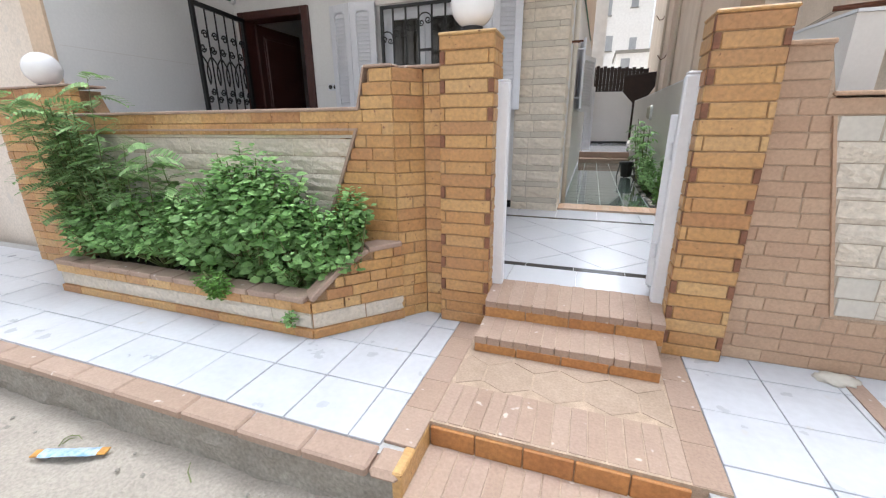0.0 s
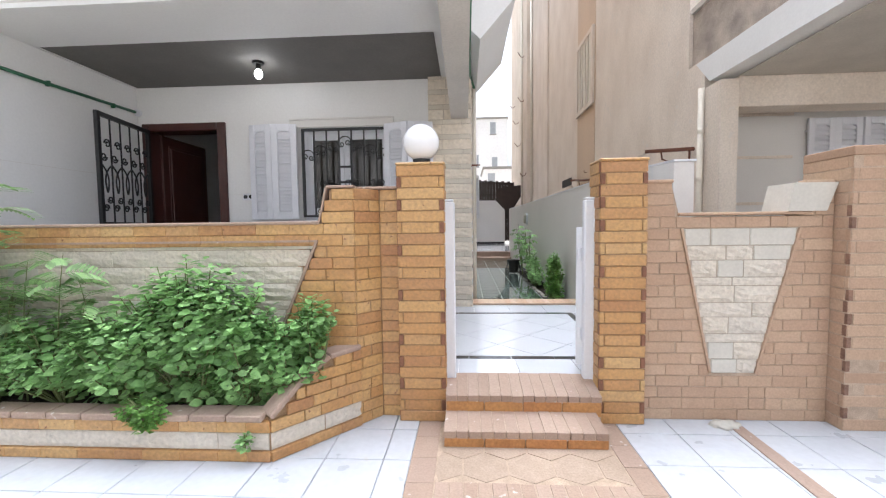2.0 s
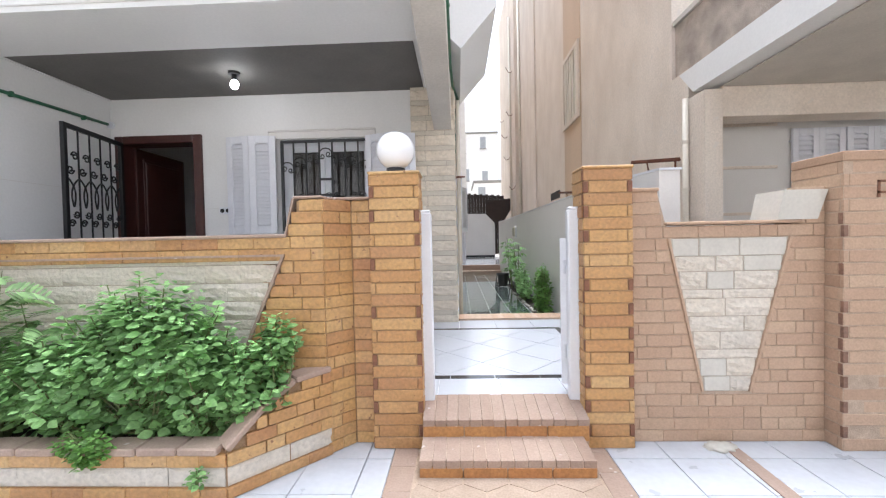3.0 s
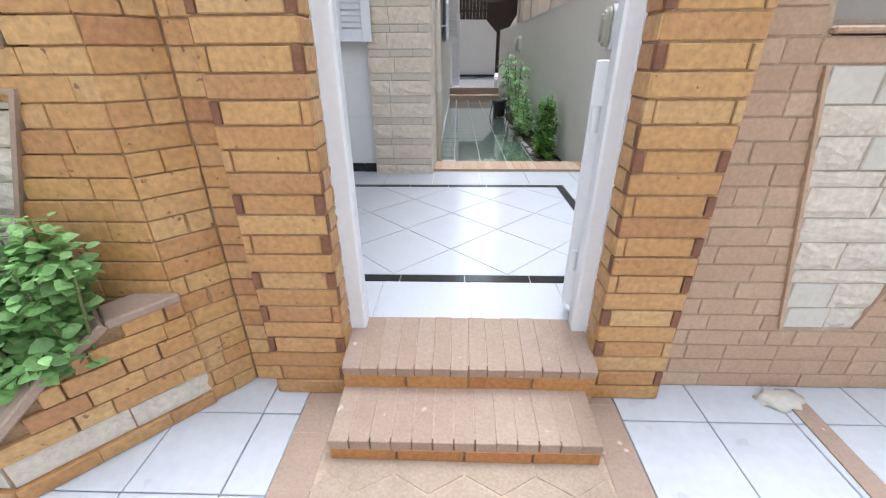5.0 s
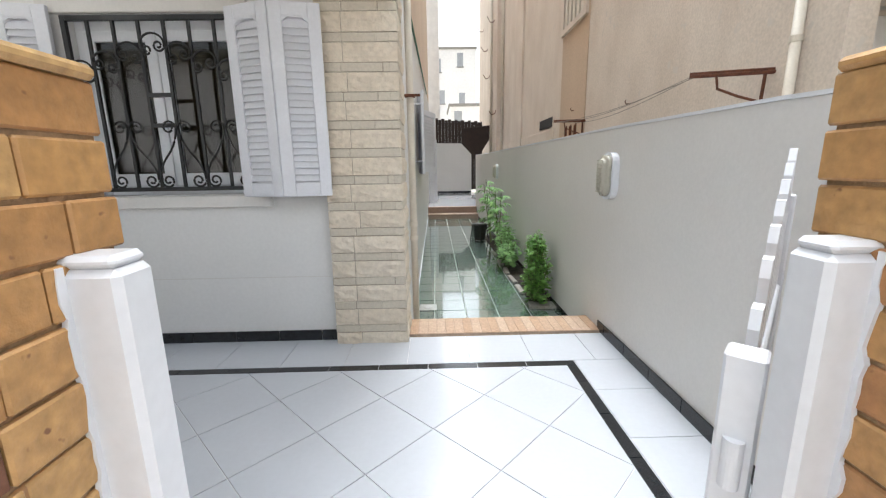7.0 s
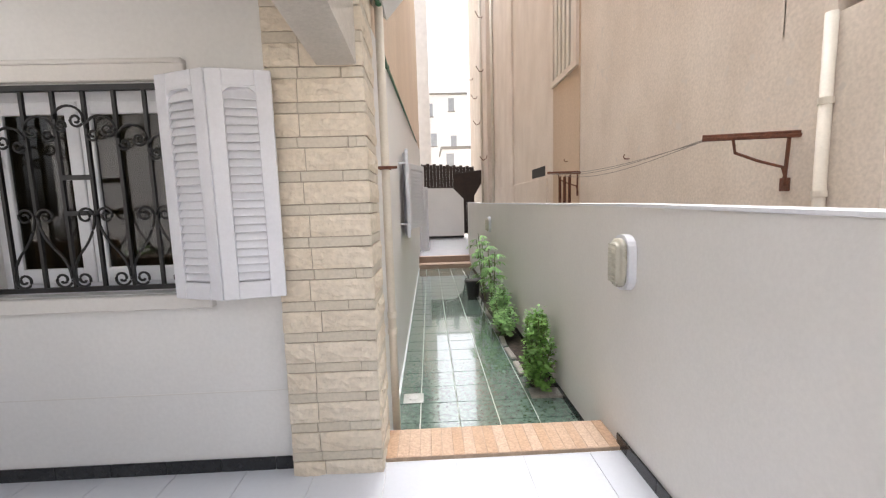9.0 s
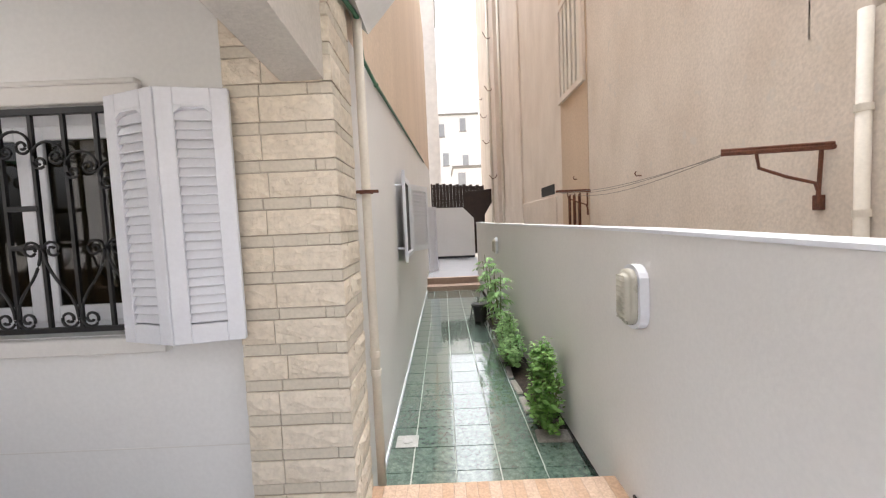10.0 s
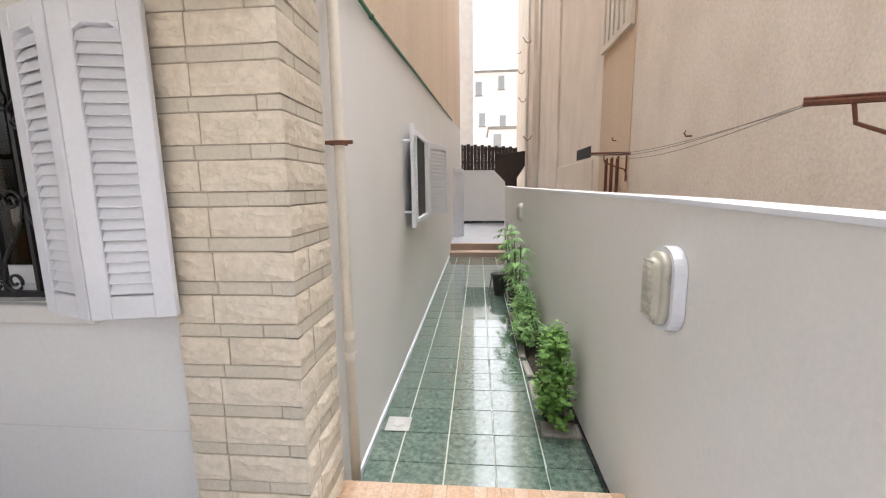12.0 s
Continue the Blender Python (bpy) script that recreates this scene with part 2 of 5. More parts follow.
def tube(points, radius, sides=8, bm=None, ends=True):
    """A round bar along a line of points."""
    bm = bm or bmesh.new()
    pts = [Vector(p) for p in points]
    rings = []
    up = Vector((0.13, 0.21, 0.97))
    for i, p in enumerate(pts):
        d = (pts[min(i + 1, len(pts) - 1)] - pts[max(i - 1, 0)]).normalized()
        u = d.cross(up if abs(d.dot(up)) < 0.95 else Vector((1, 0, 0))).normalized()
        w = d.cross(u)
        r = radius[i] if isinstance(radius, (list, tuple)) else radius
        rings.append([bm.verts.new(p + r * (math.cos(2 * math.pi * k / sides) * u + math.sin(2 * math.pi * k / sides) * w)) for k in range(sides)])
    for a, b in zip(rings, rings[1:]):
        for k in range(sides):
            bm.faces.new((a[k], a[(k + 1) % sides], b[(k + 1) % sides], b[k]))
    if ends:
        bm.faces.new(rings[0][::-1])
        bm.faces.new(rings[-1])
    return bm


def ball(centre, r, seg=24, rings=14, squash=1.0):
    bm = bmesh.new()
    bmesh.ops.create_uvsphere(bm, u_segments=seg, v_segments=rings, radius=r)
    for v in bm.verts:
        v.co = Vector(centre) + Vector((v.co.x, v.co.y, v.co.z * squash))
    return bm


def disc(centre, r, h, axis="z", sides=20, r2=None):
    bm = bmesh.new()
    bmesh.ops.create_cone(bm, segments=sides, cap_ends=True, radius1=r, radius2=r if r2 is None else r2, depth=h)
    turn = {"z": Matrix(), "x": Matrix.Rotation(radians(90), 4, "Y"), "y": Matrix.Rotation(radians(90), 4, "X")}[axis]
    bmesh.ops.transform(bm, matrix=Matrix.Translation(centre) @ turn, verts=bm.verts)
    return bm


PIECES = {}


def piece_mesh(sx, sy, sz, mat, bevel=0.003, rough=0.0, kind=0):
    """A box-shaped piece about its middle, shared between pieces of one size; rough gives its -y face a split relief."""
    key = (round(sx, 3), round(sy, 3), round(sz, 3), mat.name, bevel, rough, kind)
    if key not in PIECES:
        bm = bmesh.new()
        add_box(bm, (-sx / 2, -sy / 2, -sz / 2), (sx / 2, sy / 2, sz / 2))
        if rough:
            front = [f for f in bm.faces if f.normal.y < -0.9] or [f for f in bm.faces if abs(f.calc_center_median().y + sy / 2) < 1e-5]
            edges = list({e for f in front for e in f.edges})
            bmesh.ops.subdivide_edges(bm, edges=edges, cuts=3, use_grid_fill=True)
            rng = random.Random(kind * 7919 + int(sx * 1000))
            for v in bm.verts:
                if v.co.y < -sy / 2 + 1e-4:
                    inside = abs(v.co.x) < sx / 2 - 1e-4 and abs(v.co.z) < sz / 2 - 1e-4
                    v.co.y += -rng.uniform(0.1, 1.0) * rough if inside else rng.uniform(0, 0.35) * rough
                    if inside:
                        v.co.x += rng.uniform(-0.1, 0.1) * sx / 4
                        v.co.z += rng.uniform(-0.12, 0.12) * sz / 4
        elif bevel:
            bmesh.ops.bevel(bm, geom=list(bm.edges), offset=bevel, segments=1, affect="EDGES")
        me = bpy.data.meshes.new("piece")
        bm.normal_update()
        bm.to_mesh(me)
        bm.free()
        me.materials.append(mat)
        PIECES[key] = me
    return PIECES[key]


def lay(name, parent, me, place, turn=0.0, tilt=None):
    """Lays one piece; turn is about z, in degrees."""
    ob = new(name, me)
    ob.parent = parent
    ob.matrix_basis = Matrix.Translation(place) @ Matrix.Rotation(radians(turn), 4, "Z") @ (tilt or Matrix())
    return ob


def brick_face(parent, start, along, length, z0, courses, course, brick, mat, span=None, depth=0.06, seed=1, joint=0.004, jitter=0.003, name="brick", gap=0.0):
    """Running bond on an upright face. start: the face's lower left corner seen from outside; along: its direction in plan."""
    rng = random.Random(seed)
    a = Vector((along[0], along[1], 0)).normalized()
    out = Vector((a.y, -a.x, 0))
    turn = math.degrees(math.atan2(a.y, a.x))
    for c in range(courses):
        z = z0 + (c + 0.5) * course
        u0, u1 = span(z) if span else (0.0, length)
        if u1 - u0 < 0.03:
            continue
        u = -brick * (0.5 if c % 2 else 0.0) - rng.uniform(0, 0.02)
        while u < u1:
            w = brick * rng.choice((1, 1, 1, 0.75, 0.5))
            lo, hi = max(u, u0), min(u + w, u1)
            if u1 - hi < 0.035:
                hi, w = u1, u1 - u + 0.001
            u += w
            if hi - lo < 0.03:
                continue
            me = piece_mesh(round(hi - lo - joint, 2), depth, course - joint, mat)
            p = Vector(start) + a * ((lo + hi) / 2) - out * (depth / 2 - rng.uniform(0, jitter))
            lay(name, parent, me, (p.x, p.y, z), turn)


def stone_face(parent, start, along, z0, heights, span, mat, seed=1, depth=0.05, rough=0.014, widths=(0.16, 0.22, 0.3), smooth_mat=None, joint=0.005, top=99.0):
    rng = random.Random(seed)
    a = Vector((along[0], along[1], 0)).normalized()
    out = Vector((a.y, -a.x, 0))
    turn = math.degrees(math.atan2(a.y, a.x))
    z, k = z0, 0
    while z < top - 0.01:
        h = min(heights[k % len(heights)], top - z)
        if top - z - h < 0.03:
            h = top - z
        u0, u1 = span(z + h / 2)
        u = u0
        while u < u1 - 0.01:
            w = rng.choice(widths)
            if u1 - u - w < 0.07:
                w = u1 - u
            plain = smooth_mat and rng.random() < 0.3
            me = piece_mesh(round(w - joint, 2), depth, round(h - joint, 3), smooth_mat if plain else mat, 0.003, 0.0 if plain else rough * (0.5 if h < 0.06 else 1.0), rng.randrange(4))
            p = Vector(start) + a * (u + w / 2) - out * (depth / 2 + (0.001 if plain else rng.uniform(0, 0.003)))
            lay("stone", parent, me, (p.x, p.y, z + h / 2), turn)
            u += w
        z += h
        k += 1


def column_face(parent, start, along, length, seed, top):
    """Cladding in turn of a tall split course, standing proud, and a thin sawn course set back."""
    rng = random.Random(seed)
    a = Vector((along[0], along[1], 0)).normalized()
    out = Vector((a.y, -a.x, 0))
    turn = math.degrees(math.atan2(a.y, a.x))
    z, tall = -0.035, True
    while z < top:
        h = 0.1127 if tall else 0.055
        cuts = [length * rng.choice((0.32, 0.36, 0.42))] if tall else sorted((length * rng.uniform(0.28, 0.4), length * rng.uniform(0.6, 0.94)))
        for u, v in zip([0.0] + cuts, cuts + [length]):
            me = piece_mesh(round(v - u - 0.003, 2), 0.05, round(h - 0.005, 3), M_STONE if tall else M_SAWN_STONE, 0.003, 0.012 if tall else 0.0, rng.randrange(6))
            p = Vector(start) + a * ((u + v) / 2) - out * (0.025 + (rng.uniform(0.0, 0.003) if tall else rng.uniform(0.004, 0.007)))
            lay("stone", parent, me, (p.x, p.y, z + h / 2), turn)
        z, tall = z + h, not tall


def stock(name, mat, label, category, lo, hi, bevel=0.0):
    """One plain piece of the setting."""
    return setting(name, box(lo, hi, bevel), mat, label, category)


# ---- the setting ----
PAVE, TERRACE, ROAD = -0.235, 0.0, -0.47
WALL_Y, LEFT_X, SIDE_X, DIVIDER_X, ALLEY = 4.36, -3.78, 0.21, 1.61, -0.19


def side(y):
    """The side wall of the house comes forward a little along the alley."""
    return SIDE_X + 0.004 * (y - 4.6)



# road: one sandy sheet to the horizon, uneven near the kerb
bm = bmesh.new()
bmesh.ops.create_grid(bm, x_segments=200, y_segments=110, size=1.0)
for v in bm.verts:
    v.co.x, v.co.y = v.co.x * 5.0 - 0.5, v.co.y * 2.5 - 1.55
    near = max(0.0, 1 - math.hypot(v.co.x - 0.3, v.co.y - 0.75) / 0.9)
    v.co.z = ROAD + 0.09 * near * near * (3 - 2 * near) + 0.06 * (noise.noise(v.co * 1.4) - 0.1) * max(0.0, min(1.0, (0.96 - v.co.y) * 2)) * 0.7 + 0.014 * noise.noise(v.co * 7) + 0.006 * noise.noise(v.co * 19)
setting("road", bm, M_SAND, "dusty pale sand road beside the kerb", "road", True)
ring = [(-5.5, -4.05), (4.5, -4.05), (4.5, 0.93), (-5.5, 0.93)]
far_ring = [(-600, -600), (600, -600), (600, 600), (-600, 600)]
bm = bmesh.new()
vi, vo = [bm.verts.new((*p, ROAD - 0.03)) for p in ring], [bm.verts.new((*p, ROAD - 0.03)) for p in far_ring]
for i in range(4):
    bm.faces.new((vo[i], vo[(i + 1) % 4], vi[(i + 1) % 4], vi[i]))
setting("ground", bm, M_SAND, "sandy ground reaching to the horizon", "ground")

# pavement bed, kerb and brick edging
pavement = setting("pavement", boxes(((-9, 0.97, ROAD - 0.1), (-0.04, 2.2, PAVE - 0.012)), ((0.955, 0.97, ROAD - 0.1), (9, 2.2, PAVE - 0.012)), ((-0.04, 1.19, ROAD - 0.1), (0.955, 2.2, PAVE - 0.02))), M_GROUT, "white tiled pavement raised above the road", "pavement")
kerb = empty("kerb", "rough grey concrete kerb capped with red pavers", "kerb", kind="structure")
bm = bmesh.new()
bmesh.ops.create_grid(bm, x_segments=150, y_segments=6, size=1.0)
for v in bm.verts:
    x, z = v.co.x * 4.4 - 4.42, ROAD - 0.08 + (v.co.y + 1) / 2 * (PAVE - 0.045 - ROAD + 0.08)
    v.co = Vector((x, 0.905 + 0.018 * noise.noise(Vector((x * 5, 0, z * 14))) + 0.01 * noise.noise(Vector((x * 23, 3, z * 30))), z))
part("kerb_face", bm, M_CONCRETE, kerb, "pitted grey concrete")
part("kerb_core", boxes(((-9, 0.92, ROAD - 0.1), (-0.05, 1.0, PAVE - 0.04)), ((0.95, 0.9, ROAD - 0.1), (9, 1.0, PAVE - 0.04))), M_CONCRETE, kerb)

# house
house_front = setting("wall_front", boxes(
    ((LEFT_X - 0.2, WALL_Y, -0.1), (-3.64, WALL_Y + 0.2, 3.2)), ((-2.76, WALL_Y, -0.1), (-1.78, WALL_Y + 0.2, 3.2)),
    ((-3.64, WALL_Y, 2.12), (-2.76, WALL_Y + 0.2, 3.2)), ((-1.78, WALL_Y, -0.1), (-0.71, WALL_Y + 0.2, 1.03)),
    ((-1.78, WALL_Y, 2.1), (-0.71, WALL_Y + 0.2, 3.2)), ((-0.71, WALL_Y, -0.1), (SIDE_X - 0.03, WALL_Y + 0.2, 3.2))), M_PLASTER_W,
    "white painted house front wall with door and window", "wall")
stock("wall_left", M_PLASTER_W, "white painted party wall of the porch", "wall", (LEFT_X - 0.25, 2.36, -0.4), (LEFT_X, WALL_Y, 6.0))
for x_in, z0, z1, nm, mt, lab in ((0.2, (-0.3, -0.3), (2.517, 3.65), "wall_side", M_PLASTER_C, "cream painted lower side wall along the alley"),
                                  (0.3, (2.517, 3.65), (9.0, 9.0), "wall_side_upper", M_TAN, "tan rendered upper side wall of the house")):
    proud = 0.0 if nm == "wall_side" else 0.004
    bm = bmesh.new()
    ring_v = [[bm.verts.new((x, y, z)) for x, z in ((side(y) - proud, z0[k]), (side(y) - proud, z1[k]), (side(y) - x_in, z1[k]), (side(y) - x_in, z0[k]))] for k, y in enumerate((4.56, 18.9))]
    for k in range(4):
        bm.faces.new((ring_v[0][k], ring_v[0][(k + 1) % 4], ring_v[1][(k + 1) % 4], ring_v[1][k]))
    bm.faces.new(ring_v[0][::-1])
    bm.faces.new(ring_v[1])
    bmesh.ops.recalc_face_normals(bm, faces=bm.faces)
    setting(nm, bm, mt, lab, "wall")
# porch ceiling: white slab with a dark panel, fascia above
setting("ceiling", boxes(((LEFT_X, 2.6, 2.62), (0.0, 3.23, 2.76)), ((LEFT_X, 3.23, 2.635), (-0.1, WALL_Y, 2.76)), ((-0.1, 3.23, 2.62), (0.2, WALL_Y, 2.76)), ((LEFT_X, 3.23, 2.62), (LEFT_X + 0.02, WALL_Y, 2.635))), M_PLASTER_W, "white porch ceiling slab", "ceiling")
setting("ceiling_panel", box((LEFT_X + 0.03, 3.24, 2.627), (-0.11, WALL_Y - 0.01, 2.633)), M_SOFFIT, "dark grey painted porch ceiling panel", "ceiling")
stock("wall_upper_front", M_ROUGHCAST, "pinkish roughcast balcony parapet above the porch", "wall", (LEFT_X - 0.3, 2.64, 2.77), (0.0, 2.8, 3.9))
stock("wall_upper_back", M_TAN, "rendered upper front of the house", "wall", (LEFT_X - 0.3, WALL_Y, 3.2), (0.02, WALL_Y + 0.3, 9.0))
stock("trim_fascia_ledge", M_PLASTER_W, "white painted ledge along the porch edge", "trim", (LEFT_X - 0.3, 2.585, 2.66), (0.0, 2.66, 2.775), 0.006)
setting("beam", prism([(1.95, 2.26), (4.4, 2.145), (4.4, 2.95), (1.95, 2.95)], "x", 0.0, 0.192), M_BEAM, "beige plastered cantilever beam over the porch", "beam")
# bay of the upper floor over the alley mouth
setting("wall_bay", prism([(0.2, 2.72), (0.3, 2.62), (0.62, 2.98), (0.72, 4.6), (0.72, 9.0), (0.2, 9.0)], "y", 3.4, 4.9), M_PLASTER_W, "pale overhanging bay of the upper floor", "wall")

# low divider wall
setting("wall_divider", prism([(2.58, -0.42), (13.2, -0.42), (13.2, 1.472), (10.6, 1.442), (4.4, 1.412), (3.1, 1.39), (2.58, 1.366)], "x", DIVIDER_X, DIVIDER_X + 0.14), M_PLASTER_C, "cream painted low wall dividing the terraces", "wall")
setting("trim_divider_cap", prism([(2.57, 1.367), (3.1, 1.391), (4.4, 1.413), (10.6, 1.443), (13.2, 1.473), (13.2, 1.488), (10.6, 1.458), (4.4, 1.428), (3.1, 1.405), (2.57, 1.382)], "x", DIVIDER_X - 0.004, DIVIDER_X + 0.15), M_WHITE_PAINT, "white painted uneven top of the divider wall", "trim")

# terrace and alley beds
stock("floor_terrace", M_PALE_GROUT, "terrace floor of glossy white tiles", "floor", (LEFT_X, 2.17, -0.4), (DIVIDER_X, 4.38, -0.006))
stock("floor_alley", M_GREEN_GROUT, "alley floor of green mottled tiles", "floor", (0.1, 4.7, -0.4), (DIVIDER_X, 12.42, ALLEY - 0.01))

# neighbour's building along the alley
neighbour = empty("neighbour_building", "weathered beige rendered apartment building with small grilles", "building")
NX = 2.95
part("wall", boxes(((NX, 4.95, -0.4), (9, 17.3, 11.0)), ((NX, 4.6, 2.5), (3.15, 4.96, 2.85)), ((NX - 0.14, 17.3, -0.4), (9, 23.0, 13)), ((NX, 4.29, -0.4), (3.14, 4.95, 2.5))), M_BEIGE, neighbour, "stained beige render")
part("pilaster", box((NX - 0.05, 13.4, -0.4), (NX + 0.05, 14.2, 11)), M_BEIGE, neighbour)
part("plinth", box((NX - 0.03, 10.3, -0.4), (NX + 0.02, 17.28, 1.93), 0.01), M_BEIGE, neighbour, "pale lower render")
# balcony slab, parapet and porch of the neighbour
part("balcony_slab", prism([(1.0, 2.84), (4.78, 2.84), (4.5, 2.55), (1.0, 2.55)], "x", NX - 0.004, 9.0), M_PLASTER_W, neighbour, "white painted slab edge")
part("balcony_parapet", box((NX + 0.04, 1.0, 2.844), (9.0, 4.94, 3.5)), M_ROUGHCAST, neighbour, "roughcast parapet")
part("parapet_coping", box((NX + 0.01, 0.97, 3.502), (9.0, 4.94, 3.57), 0.006), M_BEAM, neighbour)
part("porch_soffit", box((NX + 0.2, 1.3, 2.53), (9.0, 4.9, 2.544)), M_BEAM, neighbour)
part("porch_beam", box((3.145, 4.3, 2.2), (9.0, 4.6, 2.528), 0.005), M_BEIGE, neighbour)
stock("wall_neighbour_porch", M_PLASTER_C, "cream back wall of the neighbour's porch", "wall", (3.145, 4.90, -0.4), (9.0, 4.946, 2.53))

# own house continues on the street side, closing the row
stock("wall_row_left", M_BEIGE, "rendered front of the next house in the row", "wall", (-14, 2.34, -0.4), (LEFT_X - 0.252, 4.6, 8.0))
stock("wall_row_end", M_TAN, "pinkish rendered end of the party wall", "wall", (LEFT_X - 0.252, 2.335, -0.4), (LEFT_X + 0.003, 2.358, 6.0))
stock("wall_row_core", M_DARK_ROOM, "inner wall behind the house rooms", "wall", (LEFT_X - 0.2, 7.5, -0.1), (0.02, 7.7, 3.2))
# made-up block opposite, never in view: limits the sky and bounces daylight back
opposite = empty("unseen_opposite_block", "unseen pale block across the road, added to shape the daylight", "building")
part("wall", box((-16, -16, -0.42), (16, -12, 6)), M_FAR, opposite)
part("roof", box((-16.3, -16.3, 6), (16.3, -11.7, 6.3)), M_CONCRETE, opposite)

# alley end: raised landing, white cross wall with a cut corner, dark gate behind
stock("floor_landing", M_TILE, "raised white tiled landing at the alley's end", "floor", (0.1, 12.9, -0.4), (2.2, 18.9, 0.075))
setting("wall_cross", prism([(0.27, 0.075), (1.98, 0.075), (1.98, 1.65), (1.555, 2.09), (0.27, 2.11)], "y", 18.5, 18.62), M_PLASTER_W, "white painted cross wall with a cut corner", "wall")
stock("baseboard_cross", M_BLACK_TILE, "black tile skirting of the cross wall", "skirting", (0.28, 18.485, 0.077), (1.96, 18.498, 0.17))
for nm, y0, y1, z1, mt in (("alley_step", 12.43, 12.8, -0.08, M_PAVER), ("alley_step", 12.802, 12.96, 0.082, M_PAVER)):
    tagged(stock(nm, mt, "red brick step up to the landing", "step", (side(y1) + 0.005, y0, -0.3), (DIVIDER_X - 0.01, y1, z1), 0.008))


# ---- far buildings seen down the gap ----
def far_building(label, x0, x1, y0, y1, h, mat, wins):
    b = empty("far_building", label, "building", group="far buildings down the alley")
    part("wall", box((x0, y0, -0.4), (x1, y1, h)), mat, b)
    part("roof", box((x0 - 0.1, y0 - 0.1, h), (x1 + 0.1, y1 + 0.1, h + 0.25)), M_CONCRETE, b)
    for x, z in wins:
        w = part("window", box((x, y0 - 0.05, z), (x + 0.7, y0 + 0.02, z + 1.5)), M_FAR_WINDOW, b)
        part("sill", box((x - 0.08, y0 - 0.12, z - 0.1), (x + 0.78, y0 + 0.02, z)), M_CONCRETE, w)
    return b


far_building("pale building with few windows, sunlit glare put into its colour", -6, 5.6, 52, 60, 14.5, M_FAR, [(0.8, 12.0), (3.4, 12.6), (1.2, 8.5), (3.6, 8.2), (2.4, 5.6)])
far_building("pale lower house beyond the alley gate", 2.0, 9.0, 40, 46, 6.5, M_FAR, [(2.4, 4.6)])
far_building("pale block wall building next along the alley", -6, 0.75, 20.5, 31, 15, M_FAR, [(-1.2, 6.5), (-1.2, 2.5)])


# ---- garden wall, gate pillars, planter: cores ----
PILLARS = {}


def gate_pillar(x0, x1, y0, y1, top, label, mat=None, inset=0.007):
    p = empty("gate_pillar", label, "pillar", ((x0 + x1) / 2, y0, PAVE), group="garden wall pillars", kind="structure")
    ob = part("core", box((x0 + inset, y0 + inset, PAVE - 0.02), (x1 - inset, y1 - inset, top - 0.025)), mat or M_MORTAR, p)
    ob.matrix_parent_inverse = Matrix.Translation(p.location).inverted()
    return p


pillar_a = gate_pillar(-0.25, 0.03, 2.0, 2.2, 1.295, "square orange brick gate pillar carrying a globe lamp")
pillar_b = gate_pillar(0.92, 1.185, 2.0, 2.2, 1.295, "square orange brick gate pillar with a bare top")
pillar_c = gate_pillar(2.25, 2.85, 1.97, 2.3, 1.36, "sanded pink brick pillar of the neighbour's wall", M_PINK_MORTAR, 0.003)

garden_wall = setting("wall_garden", prism([(-3.1, PAVE - 0.02), (-0.26, PAVE - 0.02), (-0.26, 1.13), (-0.62, 1.13), (-0.69, 0.93), (-3.0, 0.93), (-3.1, 1.13)], "y", 2.09, 2.19), M_MORTAR, "orange brick garden wall with pale split-stone panel", "wall")
bm = prism([(-3.1, 1.966), (-0.8, 1.966), (-0.8, 2.09), (-3.1, 2.09)], "z", PAVE - 0.02, 0.86)
prism([(-0.83, 1.946), (-0.487, 1.946), (-0.367, 2.076), (-0.252, 2.076), (-0.252, 2.11), (-0.83, 2.11)], "z", PAVE - 0.02, 0.5, bm)
prism([(-0.71, 1.946), (-0.487, 1.946), (-0.367, 2.076), (-0.252, 2.076), (-0.252, 2.11), (-0.71, 2.11)], "z", 0.5, 0.94, bm)
prism([(-0.63, 1.946), (-0.487, 1.946), (-0.367, 2.076), (-0.252, 2.076), (-0.252, 2.11), (-0.63, 2.11)], "z", 0.94, 1.15, bm)
add_box(bm, (-3.0, 1.946, 0.862), (-0.69, 2.1, 0.952))
part("wall_core", bm, M_MORTAR, garden_wall)
part("panel_backing", box((-2.99, 1.964, PAVE), (-0.835, 1.9655, 0.852)), M_STONE_JOINT, garden_wall)
end_pier = setting("wall_end_pier", box((-4.0, 1.97, PAVE - 0.02), (-3.1, 2.2, 1.14)), M_MORTAR, "orange brick end of the garden wall under a globe lamp", "wall")
neighbour_wall = setting("wall_neighbour_garden", prism([(1.2, PAVE - 0.02), (2.25, PAVE - 0.02), (2.25, 1.11), (2.08, 1.11), (2.12, 0.965), (1.4, 0.965), (1.35, 1.16), (1.2, 1.16)], "y", 2.0785, 2.25), M_PINK_MORTAR, "sanded pink brick wall with a tapering split-stone panel", "wall")
far_wall = stock("wall_neighbour_far", M_PINK, "sanded pink brick wall beyond the neighbour's pillar", "wall", (2.86, 2.06, PAVE - 0.02), (9.0, 2.25, 0.95))

# planter
planter = empty("planter", "brick planter with a pale stone band, full of green plants", "planter", kind="structure")
part("bed", prism([(-2.92, 1.58), (-0.86, 1.58), (-0.51, 1.95), (-2.92, 1.95)], "z", PAVE, -0.03), M_SOIL, planter, "dark moist soil")
part("front_core", box((-2.93, 1.578, PAVE - 0.02), (-0.85, 1.66, -0.012)), M_MORTAR, planter)
bm = bmesh.new()
a0, a1, th = Vector((-0.835, 1.565)), Vector((-0.475, 1.955)), 0.09
nrm = Vector((-(a1 - a0).y, (a1 - a0).x)).normalized() * th
